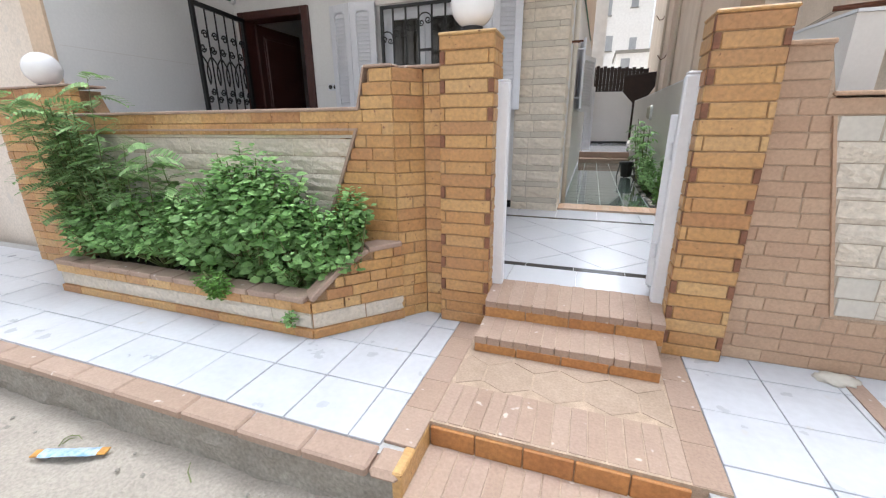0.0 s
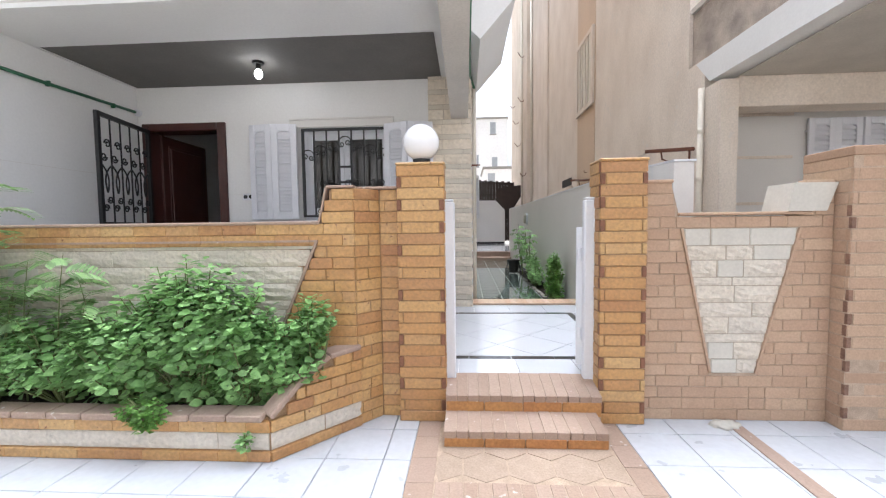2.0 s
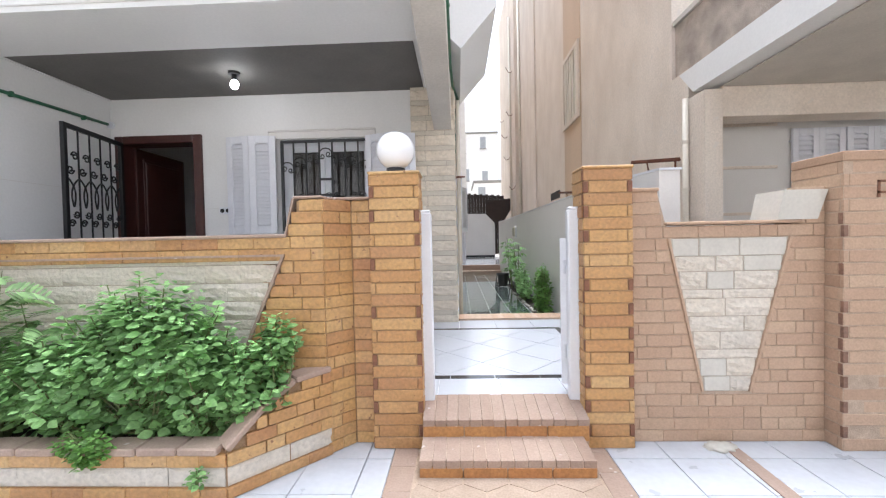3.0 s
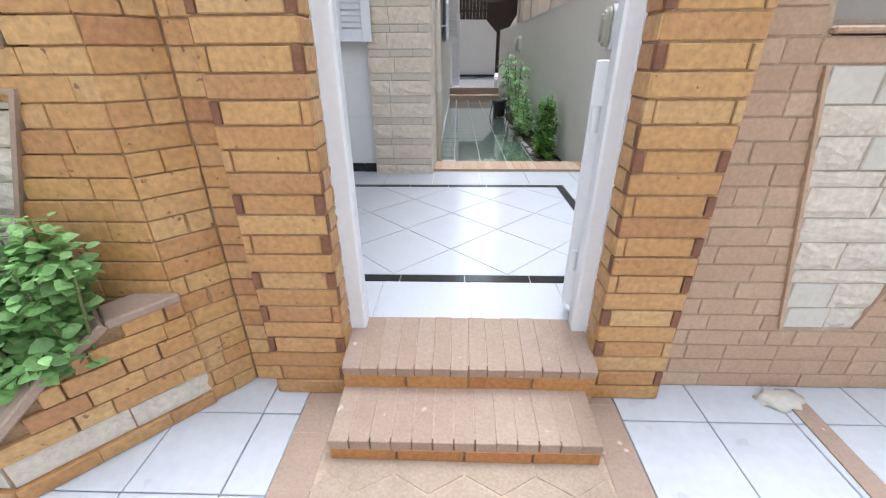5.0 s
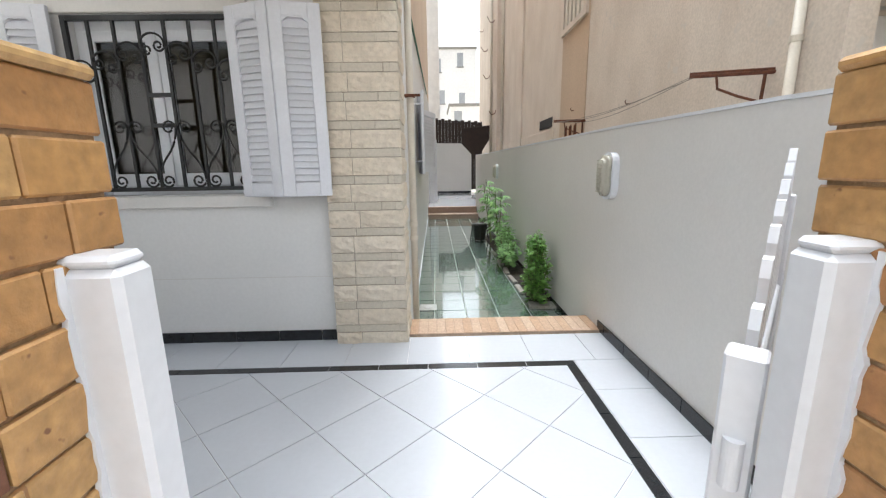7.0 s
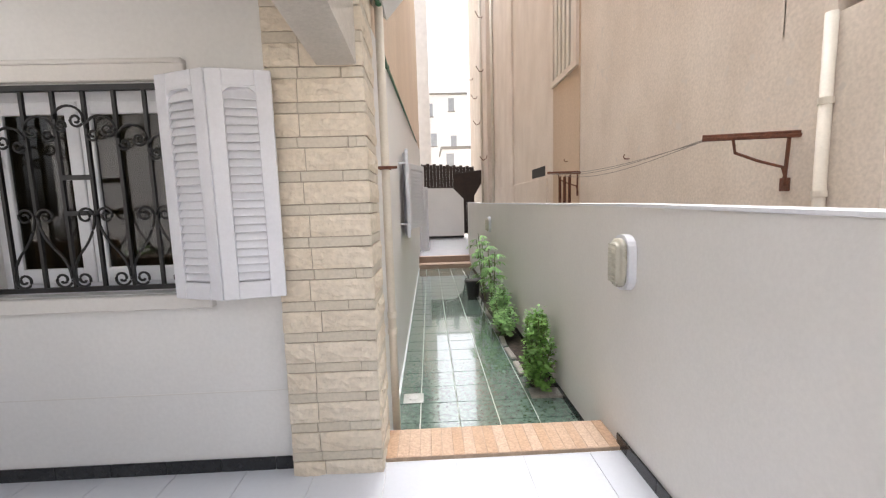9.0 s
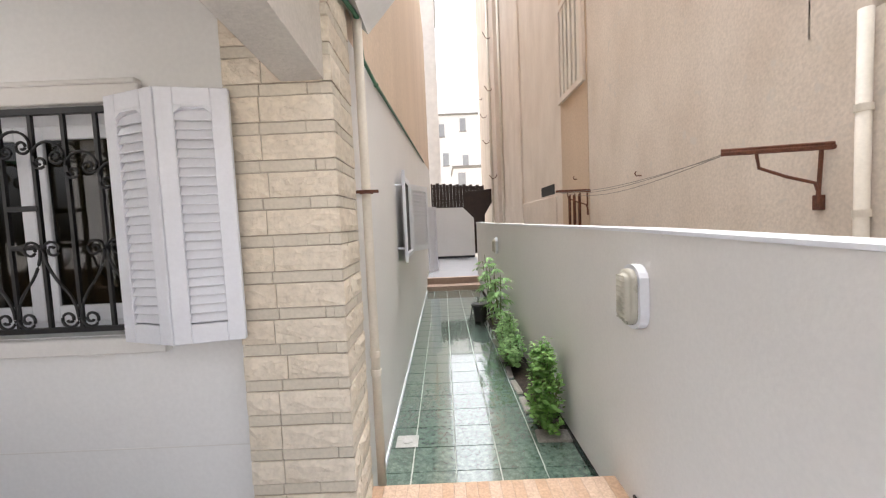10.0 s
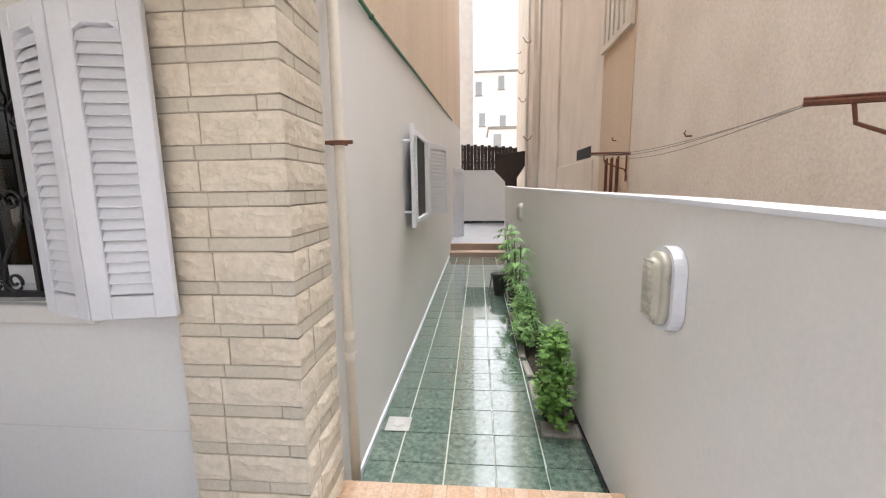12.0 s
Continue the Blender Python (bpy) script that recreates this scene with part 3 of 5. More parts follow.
prof = [(0.0, -0.02), (0.33, 0.13), (0.62, 0.215), (1.0, 0.225)]
for i in range(3):
    (s0, h0), (s1, h1) = prof[i], prof[i + 1]
    q = [a0.lerp(a1, s0), a0.lerp(a1, s1)]
    lo = [bm.verts.new((*p, PAVE - 0.02)) for p in (q[0], q[1], q[1] + nrm, q[0] + nrm)]
    hi = [bm.verts.new((*p, z)) for p, z in ((q[0], h0), (q[1], h1), (q[1] + nrm, h1), (q[0] + nrm, h0))]
    bm.faces.new(hi)
    for k in range(4):
        bm.faces.new((lo[k], lo[(k + 1) % 4], hi[(k + 1) % 4], hi[k]))
bmesh.ops.recalc_face_normals(bm, faces=bm.faces)
part("side_core", bm, M_MORTAR, planter)
part("end_core", box((-2.95, 1.57, PAVE - 0.02), (-2.86, 1.95, 0.0)), M_MORTAR, planter)

# gate steps and brick path
path = stock("path", M_PINK_MORTAR, "worn brick and hexagon tile path to the gate", "path", (-0.13, 1.17, ROAD - 0.1), (1.02, 2.0, PAVE + 0.0005))
landing = stock("landing", M_PINK_MORTAR, "lower worn brick landing by the road", "landing", (-0.0, 0.55, ROAD - 0.1), (0.95, 1.17, -0.3335))
step_low = setting("step_lower", prism([(1.737, PAVE - 0.02), (2.0, PAVE - 0.02), (2.0, -0.1335), (1.737, -0.1475)], "x", 0.03, 0.885), M_PINK_MORTAR, "low worn brick step below the gate", "step")
step_high = setting("step_upper", prism([(1.95, PAVE), (2.168, PAVE), (2.168, 0.001), (1.95, -0.0415)], "x", 0.03, 0.92), M_PINK_MORTAR, "orange brick step rising into the gateway", "step")


# ---- gate ----
gate_post_label = "white painted steel gate post, chipped at the edges"
smear_rng = random.Random(17)
for x, nm, turn in ((0.049, "gate_post", -1), (0.904, "gate_post", 1)):
    g = empty(nm, gate_post_label, "gate post", (x, 2.14, 0), group="gate posts")
    part("post", box((-0.038, -0.03, -0.02), (0.038, 0.03, 1.085), 0.008), M_WHITE_PAINT, g)
    part("cap", box((-0.033, -0.026, 1.085), (0.033, 0.026, 1.1), 0.006), M_WHITE_PAINT, g)
    ragged = [(-0.03, -0.02), (-0.03, 1.09)] + [(-0.034 - smear_rng.uniform(0.0, 0.008), 1.09 - k * 0.0188) for k in range(60)]
    face = (-0.0235, -0.0165) if turn < 0 else (0.0125, 0.0195)
    part("paint_smear", prism(ragged, "x", *face), M_WHITE_PAINT, g, "ragged white paint and filler beside the post")
gate = empty("gate", "white painted steel gate leaf, standing open", "gate", (0.862, 2.2, 0.0))
gate.rotation_euler = (0, 0, radians(47))
part("gate_frame", boxes(((0.0, -0.026, 0.05), (0.05, 0.026, 0.92)), ((0.76, -0.02, 0.05), (0.8, 0.02, 1.1)), ((0.05, -0.015, 0.08), (0.76, 0.015, 0.13)), ((0.05, -0.015, 0.8), (0.76, 0.015, 0.85)), bevel=0.004), M_WHITE_PAINT, gate)
for i in range(7):
    x = 0.09 + i * 0.1
    h = 0.96 + 0.26 * (i / 6) ** 0.8
    part("picket", prism([(x, 0.1), (x + 0.07, 0.1), (x + 0.07, h - 0.03), (x + 0.055, h), (x + 0.015, h), (x, h - 0.03)], "y", -0.008, 0.008), M_WHITE_PAINT, gate)
part("latch", box((0.01, -0.035, 0.42), (0.04, -0.02, 0.6), 0.003), M_WHITE_PAINT, gate)
for z in (0.25, 0.75):
    part("hinge", disc((0.0, 0, z), 0.014, 0.08), M_WHITE_PAINT, gate)


# ---- globe lamps ----
def globe_lamp(at, r, label):
    g = empty("globe_lamp", label, "lamp", at, group="globe lamps")
    part("globe", ball((0, 0, r + 0.02), r, 32, 20), M_GLOBE, g, "opal white glass globe", True)
    part("base", disc((0, 0, 0.012), r * 0.5, 0.03), M_IRON, g, "black base")
    return g


globe_lamp((-0.108, 2.1, 1.312), 0.108, "white opal globe lamp on a brick gate pillar")
globe_lamp((-3.5, 2.08, 1.165), 0.12, "white opal globe lamp on the wall's end")


# ---- rooms behind door and window ----
setting("wall_rooms", boxes(((-4.0, WALL_Y + 0.2, -0.05), (LEFT_X, 7.5, 2.7)), ((-2.3, WALL_Y + 0.2, 0.0), (-2.2, 7.5, 2.7))), M_DARK_ROOM, "plain inner walls of the rooms", "wall")
stock("floor_rooms", M_DARK_ROOM, "plain inner floor of the rooms", "floor", (LEFT_X, WALL_Y, -0.12), (0.02, 7.5, -0.002))
stock("ceiling_rooms", M_DARK_ROOM, "plain ceiling of the rooms", "ceiling", (-4.0, WALL_Y + 0.2, 2.7), (0.02, 7.7, 2.8))
room_lamp = empty("ceiling_lamp", "small warm lit ceiling lamp in the room", "lamp", (-1.35, 6.3, 2.7))
part("canopy", disc((0, 0, -0.02), 0.06, 0.04), M_IRON, room_lamp)
part("shade", ball((0, 0, -0.14), 0.09, 16, 10), glow("warm_lamp_glass", (1.0, 0.75, 0.3), 2.5), room_lamp, "warm glowing shade", True)

# ---- porch lamp ----
porch = empty("porch_lamp", "bare lit bulb in a ceiling holder", "lamp", (-1.94, 3.73, 2.627))
part("rose", disc((0, 0, -0.012), 0.055, 0.024), M_IRON, porch)
part("holder", disc((0, 0, -0.05), 0.024, 0.06), M_IRON, porch)
part("bulb", ball((0, 0, -0.12), 0.038, 16, 12, 1.25), M_BULB, porch, "lit white bulb", True)

# ---- front door ----
door = empty("door_1", "dark red wooden panelled door, standing open inward", "door", (-3.62, WALL_Y + 0.14, 0.0), kind="structure")
door.rotation_euler = (0, 0, radians(91))
part("leaf", box((0, -0.02, 0.01), (0.86, 0.02, 2.1), 0.004), M_WOOD, door)
for z0, z1 in ((0.15, 0.75), (0.9, 1.96)):
    p = part("panel", box((0.13, -0.035, z0), (0.73, -0.018, z1), 0.012), M_WOOD, door)
    part("moulding", boxes(((0.1, -0.03, z0 - 0.03), (0.76, -0.02, z0)), ((0.1, -0.03, z1), (0.76, -0.02, z1 + 0.03)), ((0.1, -0.03, z0), (0.13, -0.02, z1)), ((0.73, -0.03, z0), (0.76, -0.02, z1)), bevel=0.004), M_WOOD, p)
part("door_handle", tube([(0.8, -0.02, 1.02), (0.8, -0.06, 1.02), (0.7, -0.065, 1.02)], 0.009), material("brass", (0.6, 0.42, 0.16), 0.3, 0.1, 10, 60, 0, metal=1.0), door, "brass lever handle", True)
frame_d = setting("door_frame", boxes(((-3.72, WALL_Y - 0.03, 0.0), (-3.63, WALL_Y + 0.2, 2.2)), ((-2.79, WALL_Y - 0.03, 0.0), (-2.69, WALL_Y + 0.2, 2.2)), ((-3.63, WALL_Y - 0.03, 2.11), (-2.79, WALL_Y + 0.2, 2.2)), bevel=0.008), M_WOOD, "dark red wooden door frame", "door frame")


# ---- wrought iron ----
def spiral(cx, cz, r, turns, start, sign, y, bm, thick=0.006):
    """A flat scroll in an upright plane, winding inward."""
    n = int(14 * turns)
    pts = []
    for k in range(n + 1):
        s = k / n
        a = start + sign * 2 * math.pi * turns * s
        q = r * (1 - 0.75 * s)
        pts.append((cx + q * math.cos(a), y, cz + q * math.sin(a)))
    tube(pts, thick, 6, bm)


def bend(p0, p1, p2, y, bm, thick=0.006):
    pts = []
    for k in range(11):
        s = k / 10
        x = (1 - s) ** 2 * p0[0] + 2 * s * (1 - s) * p1[0] + s * s * p2[0]
        z = (1 - s) ** 2 * p0[1] + 2 * s * (1 - s) * p1[1] + s * s * p2[1]
        pts.append((x, y, z))
    tube(pts, thick, 6, bm)


security = empty("security_door", "black wrought iron security door, swung open", "door", (-3.62, WALL_Y - 0.04, 0.0))
security.rotation_euler = (0, 0, radians(-80))
part("door_frame", boxes(((0, -0.018, 0.03), (0.045, 0.018, 2.12)), ((0.825, -0.018, 0.03), (0.87, 0.018, 2.12)), ((0.045, -0.018, 2.075), (0.825, 0.018, 2.12)), ((0.045, -0.018, 0.03), (0.825, 0.018, 0.075)), ((0.045, -0.015, 0.98), (0.825, 0.015, 1.02)), bevel=0.003), M_IRON, security)
for i in range(1, 5):
    part("bar", tube([(0.045 + i * 0.156, 0, 0.07), (0.045 + i * 0.156, 0, 2.08)], 0.009, 6), M_IRON, security)
for i in range(5):
    x0 = 0.123 + i * 0.156
    for zb in (0.15, 1.1):
        bm = bmesh.new()
        spiral(x0 - 0.03, zb + 0.72, 0.045, 1.4, 0, 1, 0.0, bm, 0.008)
        spiral(x0 + 0.03, zb + 0.58, 0.045, 1.4, math.pi, 1, 0.0, bm, 0.008)
        bend((x0 - 0.07, zb + 0.5), (x0 + 0.07, zb + 0.4), (x0, zb + 0.22), 0.0, bm, 0.008)
        bend((x0 + 0.07, zb + 0.5), (x0 - 0.07, zb + 0.4), (x0, zb + 0.22), 0.0, bm, 0.008)
        spiral(x0 - 0.03, zb + 0.15, 0.04, 1.4, 0, -1, 0.0, bm, 0.008)
        spiral(x0 + 0.03, zb + 0.06, 0.04, 1.4, math.pi, -1, 0.0, bm, 0.008)
        part("scroll", bm, M_IRON, security, smooth=True)

# ---- front window ----
win = empty("window_1", "white framed window behind a black wrought iron grille", "window", kind="structure")
wx0, wx1, wz0, wz1, wc = -1.78, -0.71, 1.03, 2.1, -1.285
part("window_frame", boxes(((wx0, 4.44, wz0), (wx0 + 0.06, 4.5, wz1)), ((wx1 - 0.06, 4.44, wz0), (wx1, 4.5, wz1)), ((wx0 + 0.06, 4.44, wz1 - 0.06), (wx1 - 0.06, 4.5, wz1)), ((wx0 + 0.06, 4.44, wz0), (wx1 - 0.06, 4.5, wz0 + 0.06)), bevel=0.004), M_WHITE_PAINT, win)
for sx in (-1, 1):
    a, b = sorted((wc + sx * 0.003, wx0 + 0.05 if sx < 0 else wx1 - 0.05))
    s = part("sash", boxes(((a, 4.425, wz0 + 0.06), (a + 0.065, 4.46, wz1 - 0.06)), ((b - 0.065, 4.425, wz0 + 0.06), (b, 4.46, wz1 - 0.06)), ((a + 0.065, 4.425, wz1 - 0.125), (b - 0.065, 4.46, wz1 - 0.06)), ((a + 0.065, 4.425, wz0 + 0.06), (b - 0.065, 4.46, wz0 + 0.14)), bevel=0.004), M_WHITE_PAINT, win)
    pane = part("pane", box((a + 0.06, 4.44, wz0 + 0.13), (b - 0.06, 4.446, wz1 - 0.12)), M_GLASS, s)
    pane.visible_shadow = False
part("window_sill", box((wx0 - 0.1, WALL_Y - 0.05, 0.948), (wx1 + 0.08, WALL_Y + 0.08, 1.026), 0.006), M_PLASTER_C, win, "cream plaster sill")
part("lintel", boxes(((wx0 - 0.12, WALL_Y - 0.03, 2.11), (wx1 + 0.04, WALL_Y + 0.01, 2.195)), ((wx0 - 0.12, WALL_Y - 0.045, 2.19), (wx1 + 0.04, WALL_Y + 0.01, 2.212)), bevel=0.005), M_PLASTER_C, win, "cream plaster surround")
grille = empty("window_grille", "black wrought iron window grille with scrolls and hearts", "grille", (0, WALL_Y - 0.035, 0))
gx0, gx1, gz0, gz1 = -1.757, -0.721, 1.06, 2.092
gc, gap = -1.239, 0.148
part("grille_frame", boxes(((gx0, -0.012, gz0), (gx0 + 0.03, 0.012, gz1)), ((gx1 - 0.03, -0.012, gz0), (gx1, 0.012, gz1)), ((gx0 + 0.03, -0.012, gz1 - 0.03), (gx1 - 0.03, 0.012, gz1)), ((gx0 + 0.03, -0.012, gz0), (gx1 - 0.03, 0.012, gz0 + 0.025)), bevel=0.002), M_IRON, grille)
bars = [gc + gap * (k + 0.5) for k in range(-3, 3)]
for x in bars:
    part("bar", boxes(((x - 0.008, -0.008, gz0 + 0.02), (x + 0.008, 0.008, gz1 - 0.02))), M_IRON, grille)
for z in (1.643, 1.464):
    part("cross_bar", box((bars[2], -0.011, z - 0.012), (bars[3], 0.011, z + 0.012)), M_IRON, grille)


def volute(points, end, r, turn, bm, thick=0.0065):
    """A bowed bar that ends in a scroll; turn is 1 or -1."""
    tube(points, thick, 6, bm)
    n = 20
    a0 = math.atan2(points[-1][2] - end[1], points[-1][0] - end[0])
    tube([(end[0] + r * (1 - 0.72 * k / n) * math.cos(a0 + turn * 2 * math.pi * 1.35 * k / n), points[-1][1], end[1] + r * (1 - 0.72 * k / n) * math.sin(a0 + turn * 2 * math.pi * 1.35 * k / n)) for k in range(n + 1)], thick, 6, bm)


# an arch of S-scrolls hung from the bars under the head
for k in range(-3, 4):
    sx = 1 if k >= 0 else -1
    c, z = gc + gap * k, 1.94 - 0.05 * abs(k)
    bm = bmesh.new()
    arc = [(c - sx * 0.07 * math.cos(a), -0.01, z - 0.01 + 0.062 * math.sin(a)) for a in [math.pi * q / 10 for q in range(11)]]
    volute(arc, (c + sx * 0.034, z - 0.018), 0.036, -sx, bm)
    spiral(c - sx * 0.04, z - 0.04, 0.032, 1.3, math.pi if sx > 0 else 0, sx, -0.01, bm, 0.0065)
    part("scroll", bm, M_IRON, grille, smooth=True)
# hearts between the bars, ending in scrolls at the foot
for i in (0, 2, 4):
    x = (bars[i] + bars[i + 1]) / 2 + gap / 2
    for sx in (-1, 1):
        xb = x + sx * gap
        if not gx0 + 0.02 < xb < gx1 + 0.001:
            continue
        bm = bmesh.new()
        spiral(x + sx * 0.05, 1.45, 0.043, 1.4, math.pi if sx > 0 else 0, -sx, -0.01, bm, 0.0065)
        bend((x + sx * 0.007, 1.45), (x + sx * 0.012, 1.365), (x + sx * 0.075, 1.285), -0.01, bm, 0.0065)
        bend((x + sx * 0.075, 1.285), (x + sx * 0.138, 1.215), (xb - sx * 0.008, 1.13), -0.01, bm, 0.0065)
        spiral(xb - sx * 0.052, 1.125, 0.044, 1.4, 0 if sx > 0 else math.pi, -sx, -0.01, bm, 0.0065)
        part("heart_scroll", bm, M_IRON, grille, smooth=True)


# ---- louvred shutters ----
def leaf(thing, p, q, z0, height, slats=23):
    """One louvred leaf as a part of a shutter, from p to q in plan."""
    d = Vector(q) - Vector(p)
    width, e, t = d.length, 0.07, 0.016
    f = part("leaf", boxes(((0, -t, 0), (e, t, height)), ((width - e, -t, 0), (width, t, height)), ((e, -t, height - 0.075), (width - e, t, height)), ((e, -t, 0), (width - e, t, 0.085)), bevel=0.003), M_SHUTTER, thing)
    f.matrix_basis = pose(p[0] - thing.location.x, p[1] - thing.location.y, z0 - thing.location.z, 0, 0, math.degrees(math.atan2(d.y, d.x)))
    part("arched_rail", prism([(e, height - 0.075), (width - e, height - 0.075), (width - e, height - 0.105), (width - e - 0.03, height - 0.082), (e + 0.03, height - 0.082), (e, height - 0.105)], "y", -t, t), M_SHUTTER, f)
    pitch = (height - 0.19) / slats
    me = piece_mesh(round(width - 2 * e, 3), 0.05, 0.006, M_SHUTTER, 0.002)
    for k in range(slats):
        lay("slat", f, me, (width / 2, 0, 0.095 + (k + 0.5) * pitch), 0, Matrix.Rotation(radians(64), 4, "X"))
    part("backing", box((e - 0.01, 0.016, 0.08), (width - e + 0.01, 0.019, height - 0.07)), M_SHUTTER, f)
    return f


def shutter(label, points, z0, height, wall, slats=23):
    """A shutter of one or two leaves; wall is the place on the wall where its hinges sit."""
    s = empty("shutter", label, "shutter", (*points[0], z0), group="louvred shutters")
    for p, q in zip(points, points[1:]):
        leaf(s, p, q, z0, height, slats)
    w, p = Vector((*wall, 0)), Vector((*points[0], 0))
    for z in (0.15, height - 0.15):
        a, b = w - p, Vector((0, 0, 0))
        part("hinge", tube([(a.x, a.y, z), (b.x, b.y, z)], 0.012, 6), M_SHUTTER, s)
    return s


shutter("pale grey louvred shutter folded in two beside the window", [(-0.765, 4.27), (-0.485, 4.17), (-0.21, 4.235)], 1.02, 1.09, (-0.74, WALL_Y + 0.01))
shutter("pale grey louvred shutter folded in two back on the wall", [(-2.368, 4.3), (-2.088, 4.25), (-1.806, 4.3)], 1.04, 1.1, (-2.35, WALL_Y + 0.01))

# sockets, score lines, pipe on the porch walls
outlet = empty("wall_socket", "white wall plate with two dark sockets", "socket", (-2.44, WALL_Y - 0.004, 1.315))
part("plate", box((-0.07, -0.008, -0.04), (0.07, 0.004, 0.04), 0.003), M_WHITE_PAINT, outlet)
for x in (-0.033, 0.033):
    part("socket", disc((x, -0.01, 0), 0.024, 0.008, "y"), M_IRON, outlet)
for z in (0.46, 1.34):
    stock("trim_score", M_PLASTER_C, "shallow score line in the plaster", "trim", (-2.72, WALL_Y - 0.0025, z), (wx0 - 0.12 if z > 1 else -0.26, WALL_Y + 0.001, z + 0.005))
    stock("trim_score", M_PLASTER_C, "shallow score line in the plaster", "trim", (LEFT_X - 0.001, 2.4, z + 0.2), (LEFT_X + 0.0025, WALL_Y - 0.03, z + 0.206))
conduit = empty("conduit", "green plastic conduit along the porch wall", "pipe", (LEFT_X, 2.0, 2.32))
part("pipe", tube([(0.022, 0.0, 0.0), (0.022, 1.3, 0.0), (0.022, 2.3, 0.015)], 0.016), M_HOSE, conduit, smooth=True)
for y in (0.4, 1.3, 2.0):
    part("clip", box((0.0, y - 0.012, -0.024), (0.042, y + 0.012, 0.026), 0.004), M_HOSE, conduit)
part("junction_box", disc((0.03, 2.33, 0.01), 0.04, 0.03, "y"), M_WHITE_PAINT, conduit, "white round junction box")

# downpipe, clamp and hose at the corner
down = empty("downpipe", "cream plastic downpipe on the house corner", "pipe", (0.266, 4.745, ALLEY))
part("pipe", tube([(0, 0, 0.0), (0, 0, 3.6)], 0.026, 14), M_PVC, down, smooth=True)
for z in (0.84, 0.95):
    part("collar", disc((0, 0, z), 0.031, 0.035), M_PVC, down)
part("clamp", boxes(((-0.035, -0.035, 1.868), (0.035, 0.02, 1.888)), ((-0.06, -0.045, 1.87), (0.075, -0.03, 1.886))), M_RUST, down, "rusty iron clamp")
hose = empty("hose", "green hose sagging along the house wall", "hose")
hose_line = [(0.198, 1.95, 2.7), (0.199, 2.6, 2.54), (0.201, 3.4, 2.5), (0.215, 4.15, 2.58), (0.27, 4.72, 2.64), (0.235, 5.05, 2.54)]
hose_line += [(side(y) + 0.015, y, z) for y, z in ((5.6, 2.57), (7.2, 2.7), (9.5, 2.88), (13.8, 3.22))]
part("tube", tube(hose_line, 0.013), M_HOSE, hose, smooth=True)
for k in (1, 4, 6):
    part("tie", ball(hose_line[k], 0.02, 8, 6), M_HOSE, hose)

# side windows with shutters
side_win = empty("window_2", "white framed side window over the alley", "window", kind="structure")
sw = side(7.3) + 0.006
part("window_frame", boxes(((sw, 7.25, 1.1), (sw + 0.03, 7.31, 2.1)), ((sw, 8.1, 1.1), (sw + 0.03, 8.16, 2.1)), ((sw, 7.31, 2.04), (sw + 0.03, 8.1, 2.1)), ((sw, 7.31, 1.1), (sw + 0.05, 8.1, 1.15)), bevel=0.003), M_WHITE_PAINT, side_win)
# opaque pane: the room's darkness is in its colour
part("pane", box((sw + 0.001, 7.31, 1.15), (sw + 0.008, 8.1, 2.04)), M_OPENING_SHADE, side_win, "opaque pane, the unlit inside put into its dark colour")
shutter("white louvred side shutter leaf, half open", [(0.31, 6.62), (0.25, 7.2)], 1.1, 0.96, (side(6.7), 6.66), 16)
shutter("white louvred side shutter leaf, swung out", [(0.24, 8.3), (0.46, 8.95)], 1.1, 0.98, (side(8.3), 8.28), 16)
shutter("tall white louvred shutter leaf at the alley's end", [(0.28, 14.0), (0.52, 14.42)], 0.085, 1.9, (side(14) - 0.01, 14.0), 26)


# ---- bulkhead lamps on the divider wall ----
def rounded(w, h, r, n=5):
    pts = []
    for cx, cz, a0 in ((w / 2 - r, h / 2 - r, 0), (-w / 2 + r, h / 2 - r, 90), (-w / 2 + r, -h / 2 + r, 180), (w / 2 - r, -h / 2 + r, 270)):
        for k in range(n + 1):
            a = radians(a0 + 90 * k / n)
            pts.append((cx + r * math.cos(a), cz + r * math.sin(a)))
    return pts


def bulkhead(y, z, s=1.0):
    b = empty("bulkhead_lamp", "oval white bulkhead lamp with ribbed cream glass", "lamp", (DIVIDER_X, y, z), group="bulkhead lamps")
    part("base", prism([(p[0] * s, p[1] * s) for p in rounded(0.18, 0.305, 0.08)], "x", -0.045, -0.002), M_WHITE_PAINT, b)
    bm = prism([(p[0] * s, p[1] * s) for p in rounded(0.14, 0.265, 0.06)], "x", -0.095, -0.045)
    bmesh.ops.bevel(bm, geom=[e for e in bm.edges if all(v.co.x < -0.09 for v in e.verts)], offset=0.025, segments=3, affect="EDGES")
    part("lens", bm, M_LENS_BODY, b, "ribbed cream glass", True)
    for k in range(9):
        zz = -0.1 + k * 0.025
        part("rib", box((-0.0962, -0.044 * s, zz * s - 0.004), (-0.093, 0.044 * s, zz * s + 0.004), 0.001), M_LENS_BODY, b)
    return b


M_LENS_BODY = material("cream_ribbed_glass", (0.5, 0.475, 0.39), 0.3, 0.06, 10, 60, 0.02, spec=0.6)
bulkhead(4.345, 1.11)
bulkhead(9.2, 1.08, 0.9)

